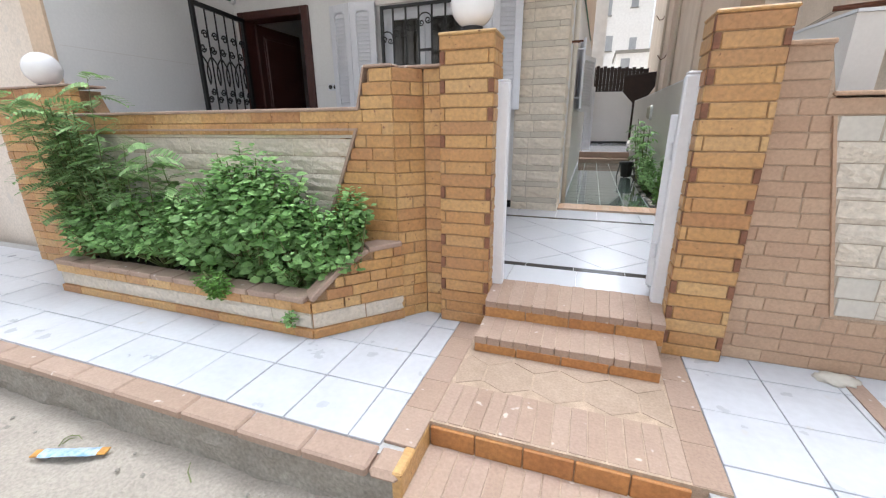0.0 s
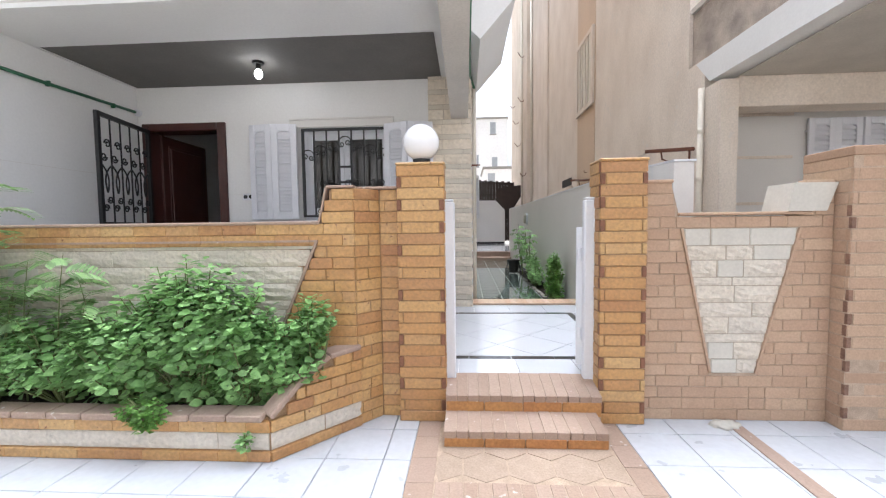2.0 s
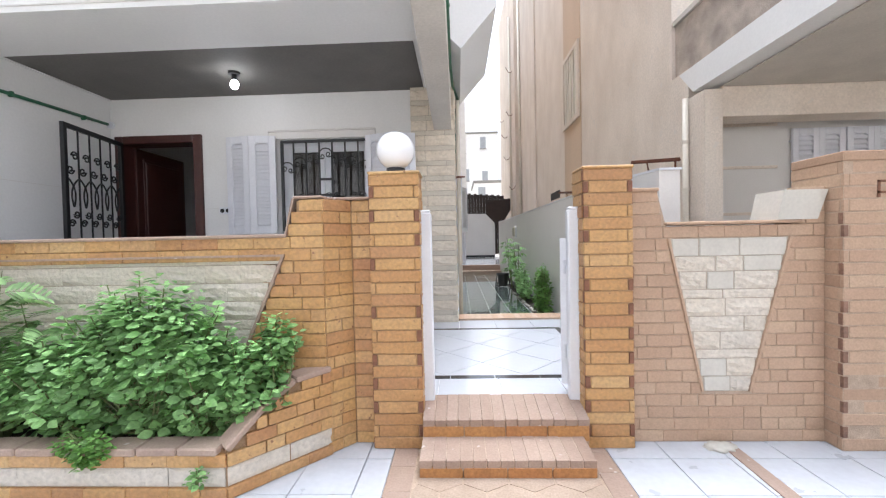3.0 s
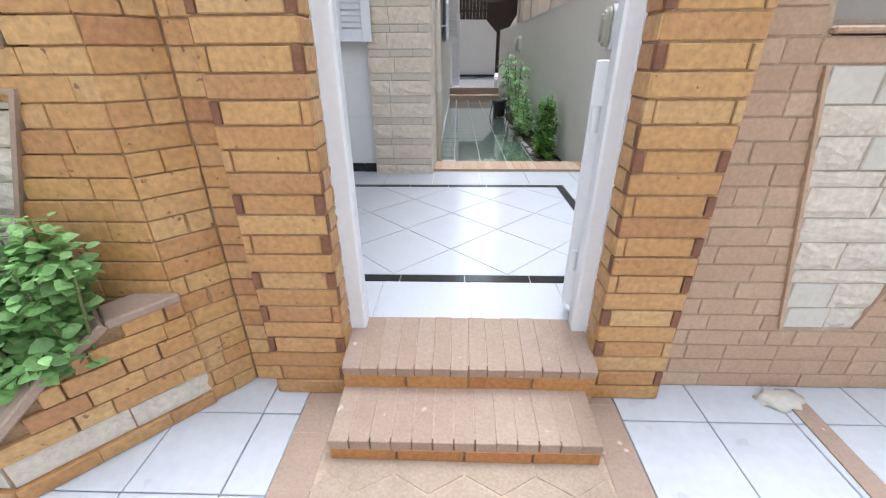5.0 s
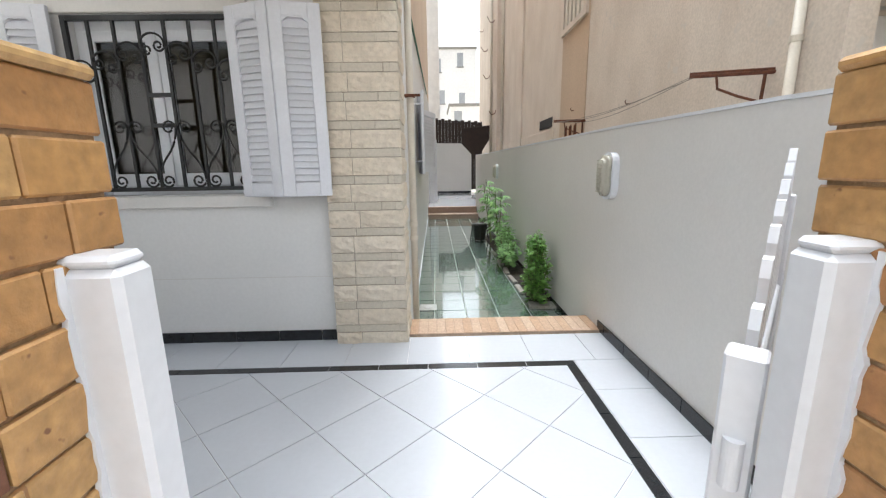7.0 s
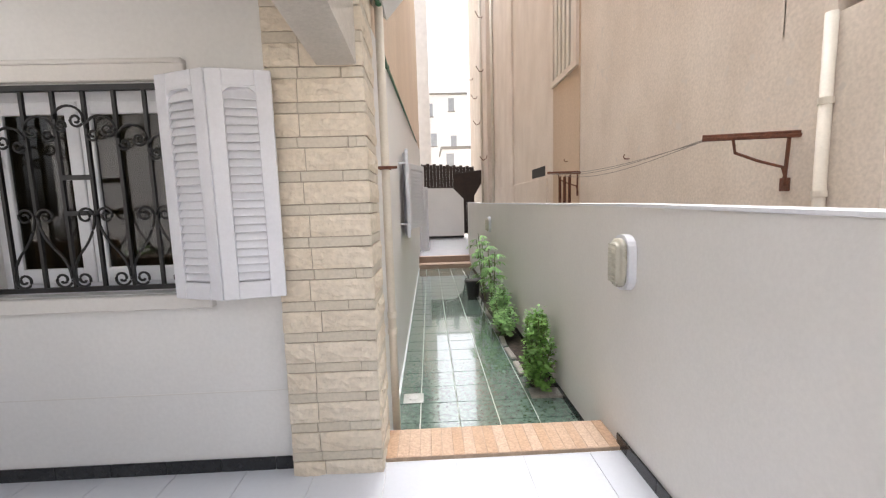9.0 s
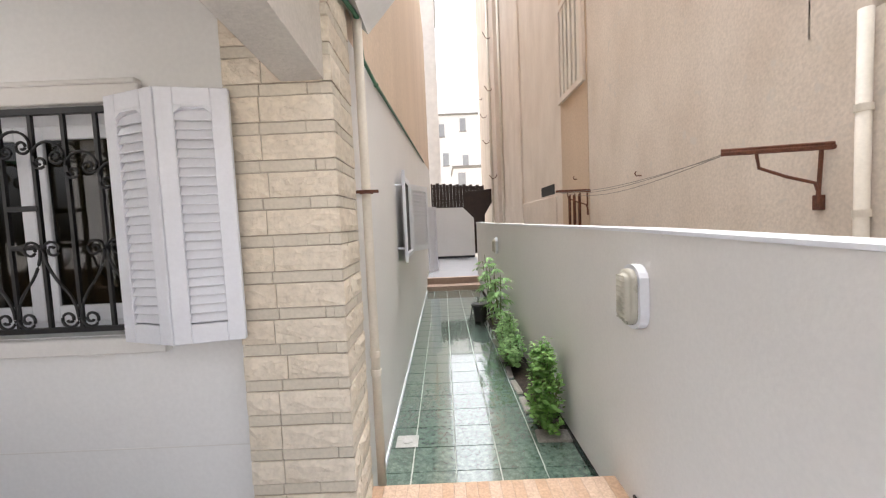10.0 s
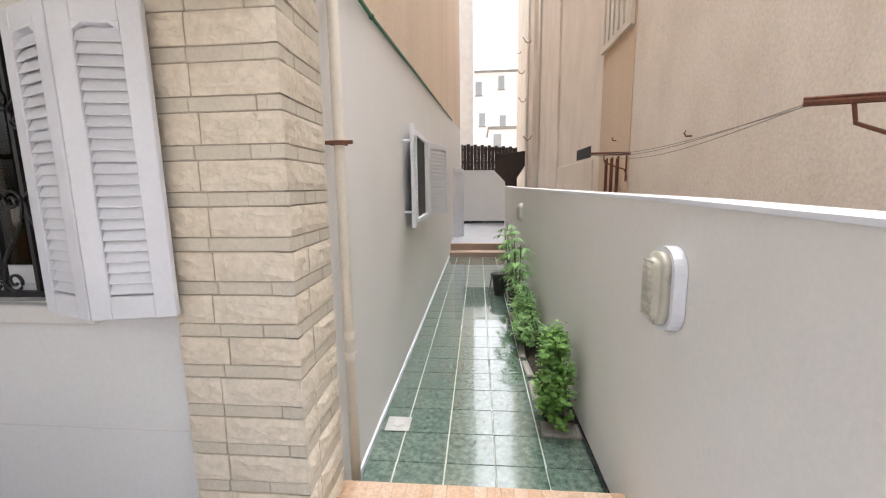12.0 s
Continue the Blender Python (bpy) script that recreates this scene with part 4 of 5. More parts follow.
# drain
drain = empty("floor_drain", "square pale floor drain cover in the green tiles", "drain", (0.345, 5.48, ALLEY + 0.001))
part("plate", box((-0.085, -0.085, 0.0), (0.085, 0.085, 0.006), 0.002), material("grey_drain_plate", (0.5, 0.5, 0.47), 0.5, 0.15, 10, 60, 0.1), drain)
part("grate", disc((0.0, 0, 0.008), 0.04, 0.005), material("steel_grate", (0.55, 0.55, 0.53), 0.35, 0.1, 10, 60, 0, metal=0.8), drain, "round steel grate")
bm = bmesh.new()
for k in range(24):
    y0, y1 = 4.76 + k * 0.32, 4.76 + (k + 1) * 0.32 - 0.002
    add_box(bm, (side((y0 + y1) / 2) - 0.01, y0, ALLEY - 0.02), (side((y0 + y1) / 2) + 0.014, y1, ALLEY + 0.035))
setting("baseboard_alley", bm, M_WHITE_PAINT, "white strip along the foot of the side wall", "skirting")
stock("baseboard_divider", M_BLACK_TILE, "dark skirting along the divider wall in the alley", "skirting", (DIVIDER_X - 0.012, 4.74, ALLEY - 0.02), (DIVIDER_X - 0.001, 12.4, ALLEY + 0.05), 0.002)

# ---- neighbour's wall: grille window, pipe, line brackets ----
part("strip", box((NX - 0.012, 8.58, 0.0), (NX + 0.01, 9.9, 11)), M_TAN, neighbour, "tan stained strip")
for z in (3.62, 7.0):
    # dark plate on the wall in place of a shaded window recess
    gw = part("window", box((NX - 0.02, 8.72, z), (NX - 0.011, 9.8, z + 1.5)), M_OPENING_SHADE, neighbour)
    part("frame", boxes(((NX - 0.06, 8.62, z - 0.08), (NX - 0.012, 8.74, z + 1.58)), ((NX - 0.06, 9.78, z - 0.08), (NX - 0.012, 9.9, z + 1.58)), ((NX - 0.06, 8.74, z - 0.08), (NX - 0.012, 9.78, z + 0.02)), ((NX - 0.06, 8.74, z + 1.48), (NX - 0.012, 9.78, z + 1.58)), bevel=0.004), M_BEIGE, gw)
    for k in range(5):
        part("louvre", box((NX - 0.05, 8.77 + k * 0.205, z + 0.02), (NX - 0.022, 8.89 + k * 0.205, z + 1.48)), M_PVC, gw)
for y in (16.6, 18.4):
    d = NX - 0.2 if y > 17.5 else NX - 0.06
    part("pipe", tube([(d, y, -0.3), (d, y, 11)], 0.05, 10), M_PVC, neighbour, smooth=True)
ndown = empty("neighbour_downpipe", "cream downpipe on the neighbour's wall", "pipe", (NX - 0.04, 4.59, 0.9))
part("pipe", tube([(0, 0, -1.3), (0, 0, 1.6)], 0.033, 14), M_PVC, ndown, smooth=True)
for z in (0.55, 1.1):
    part("collar", disc((0, 0, z), 0.04, 0.04), M_PVC, ndown)
opening = empty("vent_opening", "small vent opening in the render, its inner shade a dark plate", "vent", (NX - 0.007, 10.95, 2.075))
# no cavity: a thin dark plate paints the shade inside the vent
part("shade_plate", box((-0.006, -0.5, -0.1), (0.006, 0.5, 0.1)), M_OPENING_SHADE, opening)


def line_bracket(label, y, z, s=1.0):
    b = empty("line_bracket", label, "bracket", (NX, y, z), group="clothes line brackets")
    tip = Vector((-0.48, 0.2, 0.02)) * s
    part("bar", tube([(0.01, -0.05, 0.0), tuple(tip)], 0.016 * s, 6), M_RUST, b)
    part("flange", tube([(0.0, -0.05, 0.022), tuple(tip + Vector((0, 0, 0.02)))], 0.01, 4), M_RUST, b)
    part("arm", tube([tuple(tip * 0.65), tuple(tip * 0.62 + Vector((0, 0, -0.1))), tuple(tip * 0.35 + Vector((0, 0, -0.16))), tuple(tip * 0.1 + Vector((0, 0, -0.2))), (0.0, 0.03, -0.3)], 0.01, 6), M_RUST, b)
    part("post", tube([(-0.03, 0.0, 0.0), (-0.02, 0.03, -0.32)], 0.012, 6), M_RUST, b)
    part("wall_plate", box((-0.02, 0.0, -0.36), (0.0, 0.07, -0.27), 0.004), M_RUST, b)
    return b


line_bracket("rusty steel clothes line bracket on the neighbour's wall", 4.83, 1.835)
line_bracket("rusty steel clothes line bracket farther along the wall", 8.6, 1.885, 0.95)
for y in (8.95, 9.2, 9.45):
    rod = empty("hanging_rod", "rusty rod hanging on the neighbour's wall", "rod", (NX - 0.03, y, 1.88), group="hanging rods")
    part("rod", tube([(0.02, 0, 0), (0, 0, -0.02), (0, 0, -0.6)], 0.025, 6), M_RUST, rod)
for k, sag in enumerate((0.1, 0.14, 0.07)):
    wire = empty("clothes_line", "thin sagging grey clothes line wire", "wire", group="clothes lines")
    pts = [(NX - 0.46 + 0.02 * k, 5.02 + (8.78 - 5.02) * s / 12, 1.855 + 0.045 * s / 12 - sag * math.sin(math.pi * s / 12)) for s in range(13)]
    part("wire", tube(pts, 0.003, 5), M_WIRE, wire)
for y, z in ((7.0, 1.93), (9.1, 2.12)):
    hook = empty("wall_hook", "small rusty hook in the wall", "hook", (NX, y, z), group="wall hooks")
    part("hook", tube([(0.01, 0, 0), (-0.06, 0, 0.0), (-0.075, 0, 0.03), (-0.06, 0, 0.05)], 0.007, 6), M_RUST, hook)
for k, (y, z) in enumerate(((17.0, 3.0), (17.6, 6.3), (18.8, 4.6), (17.6, 8.2), (19.5, 5.8), (21, 7.0))):
    cable = empty("facade_cable", "loose dark cable end hanging on the facade", "cable", group="facade cables")
    part("cable", tube([(NX - 0.13, y + 0.5, z + 0.25), (NX - 0.2, y + 0.3, z + 0.1), (NX - 0.36, y, z), (NX - 0.5, y - 0.2, z + 0.12)], 0.014, 5), M_RUST, cable)
for k in range(3):
    x = 4.33 + k * 0.64
    shutter("cream louvred shutter in the neighbour's porch", [(x, 4.86), (x + 0.31, 4.86), (x + 0.62, 4.86)], 1.06, 1.13, (x, 4.905), 16)
for z in (2.24, 1.72, 1.15):
    stock("trim_neighbour_line", M_BEIGE, "raised plaster line on the porch wall", "trim", (3.26, 4.885, z), (4.18, 4.902, z + 0.035), 0.002)
stock("trim_neighbour_post", M_PLASTER_C, "raised plaster border on the porch wall", "trim", (3.19, 4.88, -0.4), (3.255, 4.902, 2.5), 0.002)

# ---- alley end gate ----
dark_gate = empty("metal_gate", "black metal gate with slats behind the cross wall", "gate", (0.2, 19.1, 0.0))
part("gate_frame", boxes(((0.1, -0.03, -0.45), (0.16, 0.03, 3.12)), ((2.22, -0.03, -0.45), (2.28, 0.03, 2.98)), ((0.16, -0.03, 2.9), (2.22, 0.03, 2.96)), ((0.16, -0.03, 2.4), (2.22, 0.03, 2.46)), bevel=0.004), M_BROWN_SHEET, dark_gate)
for k in range(15):
    x = 0.17 + k * 0.137
    part("slat", box((x, -0.012, 0.2), (x + 0.131, 0.012, 3.1 - 0.01 * k + 0.05 * (k % 2))), M_BROWN_SHEET, dark_gate)
sheet = empty("awning_sheet", "dark brown sheet awning beside the gate", "awning", (0, 18.7, 0))
part("sheet", prism([(1.6, 2.68), (2.74, 2.78), (2.74, 2.26), (2.43, 1.76), (2.4, 1.55), (1.985, 1.53), (1.985, 1.68), (1.6, 2.08)], "y", -0.02, 0.02), M_BROWN_SHEET, sheet)
part("prop", tube([(2.3, 0.045, 1.9), (2.3, 0.045, -0.48)], 0.025, 6), M_BROWN_SHEET, sheet)
part("batten", tube([(1.6, -0.03, 2.68), (2.74, -0.03, 2.78)], 0.02, 6), M_BROWN_SHEET, sheet)


# ---- plants ----
def leaf_tint(m):
    """Shade each leaf a little differently."""
    n, l = m.node_tree.nodes, m.node_tree.links
    b = n["Principled BSDF"]
    src = b.inputs["Base Color"].links[0].from_socket
    geo = n.new("ShaderNodeNewGeometry")
    mr = n.new("ShaderNodeMapRange")
    mr.inputs["To Min"].default_value, mr.inputs["To Max"].default_value = 0.65, 1.4
    l.new(geo.outputs["Random Per Island"], mr.inputs["Value"])
    mx = n.new("ShaderNodeMix")
    mx.data_type, mx.blend_type = "RGBA", "MULTIPLY"
    mx.inputs["Factor"].default_value = 1.0
    l.new(src, mx.inputs["A"])
    l.new(mr.outputs["Result"], mx.inputs["B"])
    l.new(mx.outputs["Result"], b.inputs["Base Color"])
    thin = n.new("ShaderNodeBsdfTranslucent")
    both = n.new("ShaderNodeMixShader")
    both.inputs["Fac"].default_value = 0.3
    l.new(mx.outputs["Result"], thin.inputs["Color"])
    l.new(b.outputs["BSDF"], both.inputs[1])
    l.new(thin.outputs["BSDF"], both.inputs[2])
    l.new(both.outputs["Shader"], n["Material Output"].inputs["Surface"])


for m in (M_LEAF, M_LEAF_LIGHT, M_FERN):
    leaf_tint(m)


def add_leaf(vs, fs, base, direction, up, length, width, droop=0.2, notch=0.0):
    """An ovate leaf with a folded midrib."""
    d = direction.normalized()
    s = d.cross(up)
    s = s.normalized() if s.length > 1e-4 else Vector((1, 0, 0))
    n = s.cross(d).normalized()
    k = len(vs)
    rows = ((0.0, 0.0, 0.0), (0.22, 0.75, 0.0), (0.5, 1.0, 0.04), (0.78, 0.62, 0.14), (1.0, 0.0, 0.3))
    mids, lefts, rights = [], [], []
    for t, w, fall in rows:
        c = base + d * (t * length) - n * (fall * droop * length)
        mids.append(len(vs)); vs.append(c)
        if w:
            e = n * (0.18 * w * width / 2)
            lefts.append(len(vs)); vs.append(c + s * (w * width / 2) + e)
            rights.append(len(vs)); vs.append(c - s * (w * width / 2) + e)
    for side in (lefts, rights):
        q = [(mids[0], mids[1], side[0]), (mids[1], mids[2], side[1], side[0]), (mids[2], mids[3], side[2], side[1]), (mids[3], mids[4], side[2])]
        fs.extend(f if side is rights else f[::-1] for f in q)


def from_lists(name, vs, fs, mat, parent, label="", stuff=False):
    me = bpy.data.meshes.new(name)
    me.from_pydata([tuple(v) for v in vs], [], fs)
    me.materials.append(mat)
    for p in me.polygons:
        p.use_smooth = True
    ob = new(name, me)
    ob.parent = parent
    return tagged(ob, label, kind="stuff" if stuff else "")


def bush(label, at, clumps, n, size, mat, seed, stems=12, group="", round_leaf=0.75):
    """Leafy plant: clumps are (x, y, z, rx, ry, rz) about its foot; leaves sit in whorls on shoots over each clump."""
    rng = random.Random(seed)
    b = empty("plant", label, "plant", at, group=group)
    vs, fs = [], []
    bm = bmesh.new()
    total = sum(c[3] * c[5] for c in clumps)
    for cx, cy, cz, rx, ry, rz in clumps:
        for k in range(int(n * rx * rz / total / 7)):
            a, e = rng.uniform(0, 2 * math.pi), rng.uniform(-0.35, 1.0)
            h = math.sqrt(max(0, 1 - e * e))
            r = rng.uniform(0.62, 1.08)
            tip = Vector((cx + rx * h * math.cos(a) * r, cy + ry * h * math.sin(a) * r, cz + rz * e * r))
            grow = Vector((h * math.cos(a) * 0.7, h * math.sin(a) * 0.7, 0.75 + 0.4 * e)).normalized()
            if k % 6 == 0:
                tube([(cx + (tip.x - cx) * 0.1, cy + (tip.y - cy) * 0.1, 0.0), (cx + (tip.x - cx) * 0.5, cy + (tip.y - cy) * 0.5, tip.z * 0.5), tuple(tip)], [0.006, 0.005, 0.003], 5, bm, False)
            for w in range(7):
                aa = a + w * 2.4 + rng.uniform(-0.4, 0.4)
                ring = w // 2
                out = Vector((math.cos(aa), math.sin(aa), rng.uniform(-0.35, 0.35))).normalized()
                base = tip - grow * (ring * size * 0.75) + out * size * 0.12
                ln = size * rng.uniform(0.6, 1.25) * (0.6 if ring == 0 else 1.0)
                add_leaf(vs, fs, base, (out + grow * rng.uniform(0.0, 0.6)), grow, ln, ln * round_leaf, rng.uniform(0.2, 0.9))
    if len(bm.verts):
        part("stem", bm, M_STEM, b)
    else:
        bm.free()
    from_lists("foliage", vs, fs, mat, b, stuff=True)
    return b


def frond(vs, fs, base, direction, length, pairs, rng, width=0.1):
    """A feathery leaf: pairs of narrow leaflets along a drooping rib."""
    d = direction.normalized()
    s = d.cross(Vector((0, 0, 1))).normalized()
    tilt = rng.uniform(-0.7, 0.7)
    s = s * math.cos(tilt) + d.cross(s) * math.sin(tilt)
    pts = [base]
    for k in range(1, pairs + 1):
        t = k / pairs
        p = base + d * (t * length) - Vector((0, 0, 1)) * (0.55 * length * t * t)
        pts.append(p)
        for sx in (-1, 1):
            add_leaf(vs, fs, p, s * sx + d * 0.6 - Vector((0, 0, 0.2)), Vector((0, 0, 1)) + s * 0.3, width * (1.1 - 0.45 * t) * (0.7 + 0.6 * min(t * 2, 0.5)), 0.02, 0.3)
    return pts


def feathery(label, at, height, fronds, seed, lean=(0.1, -0.05), spread=0.28, low=0.2):
    rng = random.Random(seed)
    b = empty("feathery_plant", label, "plant", at, group="feathery plants")
    vs, fs, bm = [], [], bmesh.new()
    stem = [Vector((lean[0] * t * t * height, lean[1] * t * height, t * height)) for t in (0, 0.25, 0.5, 0.75, 1.0)]
    tube([tuple(p) for p in stem], [0.005, 0.0045, 0.004, 0.003, 0.0015], 5, bm, False)
    for k in range(fronds):
        t = low + (1 - low) * k / fronds
        i = min(int(t * 4), 3)
        base = stem[i].lerp(stem[i + 1], t * 4 - i)
        a = k * 2.4 + rng.uniform(-0.4, 0.4)
        pts = frond(vs, fs, base, Vector((math.cos(a), math.sin(a), rng.uniform(0.3, 0.9))), spread * rng.uniform(0.7, 1.2), 9, rng)
        tube([tuple(p) for p in pts], 0.0012, 4, bm, False)
    part("stem", bm, M_STEM, b)
    from_lists("foliage", vs, fs, M_FERN, b, stuff=True)
    return b


bush("dense mint-like green plant growing in the brick planter", (-1.45, 1.76, -0.03), [(0.12, -0.02, 0.42, 0.42, 0.2, 0.38), (-0.28, -0.02, 0.28, 0.36, 0.2, 0.28), (0.42, -0.02, 0.27, 0.27, 0.17, 0.3), (-0.1, -0.02, 0.12, 0.5, 0.13, 0.1), (0.4, -0.02, 0.12, 0.24, 0.12, 0.1)], 6200, 0.06, M_LEAF, 51)
bush("green leafy plant at the planter's angled end", (-0.84, 1.76, -0.03), [(0.02, -0.01, 0.26, 0.2, 0.13, 0.26), (0.16, 0.02, 0.46, 0.11, 0.07, 0.17)], 1200, 0.058, M_LEAF, 52)
bush("dense green plant at the far end of the planter", (-2.35, 1.76, -0.03), [(0.25, -0.02, 0.24, 0.42, 0.2, 0.3), (-0.3, -0.02, 0.22, 0.35, 0.2, 0.27)], 3000, 0.055, M_LEAF, 53)
bush("small trailing plant spilling over the planter edge", (-1.47, 1.6, 0.03), [(0.0, -0.06, 0.0, 0.14, 0.05, 0.08), (0.02, -0.07, -0.05, 0.09, 0.03, 0.06)], 520, 0.03, M_LEAF_LIGHT, 54)
bush("tiny weed sprouting from the planter's stone band", (-0.945, 1.53, -0.16), [(0.0, -0.01, 0.05, 0.05, 0.03, 0.05)], 60, 0.03, M_LEAF, 55)
for k, (x, h, n, sp) in enumerate(((-2.75, 1.1, 26, 0.22), (-2.55, 1.22, 14, 0.2), (-2.95, 1.05, 26, 0.22), (-2.1, 0.85, 11, 0.17), (-1.9, 0.74, 10, 0.15), (-2.85, 0.85, 26, 0.22), (-3.0, 1.15, 24, 0.22), (-2.35, 0.8, 11, 0.17))):
    feathery("tall feathery-leaved sapling in the planter", (x, 1.76 + 0.04 * (k % 3 - 1), -0.03), h, n, 60 + k, (0.12 if k % 2 else -0.1, -0.04), sp, 0.5 if x > -2.6 else 0.2)

bush("dense feathery green mass at the planter's far end", (-2.85, 1.76, -0.03), [(0.05, 0.0, 0.7, 0.2, 0.12, 0.42), (-0.12, 0.0, 0.5, 0.2, 0.12, 0.34), (0.3, 0.0, 0.55, 0.22, 0.12, 0.2)], 2600, 0.055, M_FERN, 59, round_leaf=0.3)
# alley plants
bush("bright green bushy plant by the divider wall", (1.44, 5.58, ALLEY), [(0.0, 0.0, 0.34, 0.13, 0.2, 0.36), (0.0, -0.02, 0.14, 0.14, 0.2, 0.16), (0.01, 0.06, 0.56, 0.1, 0.12, 0.18)], 2300, 0.05, M_LEAF_LIGHT, 71, round_leaf=0.6)
bush("green bushy plant by the divider wall", (1.42, 7.0, ALLEY), [(0.0, 0.0, 0.22, 0.15, 0.3, 0.24), (0.0, 0.3, 0.3, 0.14, 0.25, 0.3)], 1200, 0.07, M_LEAF, 72, round_leaf=0.5)


def tall_plant(label, at, height, seed):
    rng = random.Random(seed)
    b = empty("tall_plant", label, "plant", at, group="tall alley plants")
    vs, fs, bm = [], [], bmesh.new()
    for s in range(3):
        top = Vector((rng.uniform(-0.16, 0.0), rng.uniform(-0.3, 0.3), height * rng.uniform(0.75, 1.0)))
        pts = [Vector((0, 0, 0)), top * 0.35 + Vector((0, 0.02, 0)), top * 0.7, top]
        tube([tuple(p) for p in pts], [0.012, 0.01, 0.007, 0.004], 6, bm, False)
        for k in range(11):
            t = 0.3 + 0.7 * k / 11
            base = top * t
            a = k * 2.4 + rng.uniform(-0.3, 0.3)
            stalk = base + Vector((math.cos(a), math.sin(a), 0.5)) * 0.07
            tube([tuple(base), tuple(stalk)], 0.003, 4, bm, False)
            for w in range(4):
                aa = a + (w - 1.5) * 0.5
                add_leaf(vs, fs, stalk, Vector((math.cos(aa), math.sin(aa), -0.25)), Vector((0, 0, 1)), rng.uniform(0.11, 0.17), 0.04, 0.9)
    part("stem", bm, M_STEM, b)
    from_lists("foliage", vs, fs, M_LEAF, b, stuff=True)
    return b


tall_plant("tall slender plant with drooping green leaves", (1.45, 8.0, ALLEY), 1.2, 81)
tall_plant("tall slender plant with drooping green leaves", (1.45, 8.9, ALLEY), 1.2, 82)
stand = empty("plant_pot", "dark plastic plant pot with a wire stand", "pot", (1.27, 9.1, ALLEY))
part("pot", disc((0, 0, 0.17), 0.1, 0.3, r2=0.13), M_POT, stand)
part("ring", tube([(0.15 * math.cos(k * math.pi / 8), 0.15 * math.sin(k * math.pi / 8), 0.3) for k in range(17)], 0.012, 6), M_POT, stand)
for a in (0.5, 2.6, 4.7):
    part("leg", tube([(0.14 * math.cos(a), 0.14 * math.sin(a), 0.3), (0.2 * math.cos(a), 0.2 * math.sin(a), 0.0)], 0.012, 6), M_POT, stand)
patch = tagged(link_bm("soil_patch", box((1.39, 5.45, ALLEY - 0.008), (1.6, 9.6, ALLEY + 0.003)), M_SOIL), "strip of bare dark soil where the alley plants grow", "soil", kind="structure")
for k, (x, y) in enumerate(((1.475, 5.46), (1.37, 6.0), (1.365, 6.4), (1.36, 6.8), (1.36, 7.3), (1.36, 7.9))):
    bm = box((-0.13 if k == 0 else -0.03, -0.08 if k == 0 else -0.15, 0), (0.13 if k == 0 else 0.03, 0.08 if k == 0 else 0.15, 0.03), 0.008)
    ob = tagged(link_bm("edging_stone", bm, M_CONCRETE), "grey rough stone edging the plant bed", "stone", "bed edging stones")
    ob.location = (x, y, ALLEY - 0.006)
    ob.rotation_euler = (0, 0, radians(4 * (k % 3 - 1)))

# marks and lumps
mark = empty("red_mark", "faded red painted strokes on the pink pillar", "mark", (2.42, 1.968, 1.1))
for lo, hi in (((0.0, -0.002, 0.0), (0.012, 0.002, 0.09)), ((0.0, -0.002, 0.078), (0.075, 0.002, 0.09)), ((0.0, -0.002, 0.02), (0.085, 0.002, 0.032))):
    part("stroke", box(lo, hi), M_DARK_BRICK, mark)
bm = bmesh.new()
bmesh.ops.create_icosphere(bm, subdivisions=3, radius=1.0)
for v in bm.verts:
    k = 1 + 0.45 * noise.noise(v.co * 2.3)
    v.co = Vector((v.co.x * 0.08 * k, v.co.y * 0.05 * k, max(-0.003, v.co.z * 0.028 * k)))
lump = tagged(link_bm("cement_lump", bm, M_SMOOTH_STONE, True), "pale spilled cement lump at the foot of the pink wall", "rubble")
lump.location = (1.64, 2.0, PAVE + 0.002)
# road litter
wrapper = empty("wrapper", "crumpled blue and orange snack wrapper on the sand", "litter", (-1.47, 0.72, ROAD + 0.03))
wrapper.rotation_euler = (0, 0, radians(22))
bm = bmesh.new()
bmesh.ops.create_grid(bm, x_segments=14, y_segments=4, size=0.5)
for v in bm.verts:
    v.co = Vector((v.co.x * 0.24, v.co.y * 0.05, 0.008 * math.cos(v.co.y * 3.1) + 0.004 * noise.noise(v.co * 9)))
part("film", bm, material("blue_wrapper_film", (0.1, 0.3, 0.6), 0.3, 0.2, 30, 90, 0.1, second=(0.6, 0.65, 0.65)), wrapper, "blue and white film", True)
for x in (-0.135, 0.135):
    part("end", box((x - 0.018, -0.02, -0.002), (x + 0.018, 0.02, 0.004), 0.001), material("orange_wrapper_end", (0.7, 0.35, 0.08), 0.4, 0.2, 30, 90, 0.1), wrapper, "orange crimped end")
rng = random.Random(99)
for k in range(14):
    a, x, y, ln = rng.uniform(0, 3.1), rng.uniform(-2.0, -0.1), rng.uniform(0.15, 0.8), rng.uniform(0.04, 0.12)
    tw = tagged(link_bm("twig", tube([(0, 0, 0.004), (ln * 0.5, 0.01, 0.008), (ln, 0, 0.004)], [0.003, 0.0025, 0.001], 5), M_STEM), "small dry twig lying on the sandy road", "twig", "road twigs")
    tw.location, tw.rotation_euler = (x, y, ROAD + 0.008), (0, 0, a)
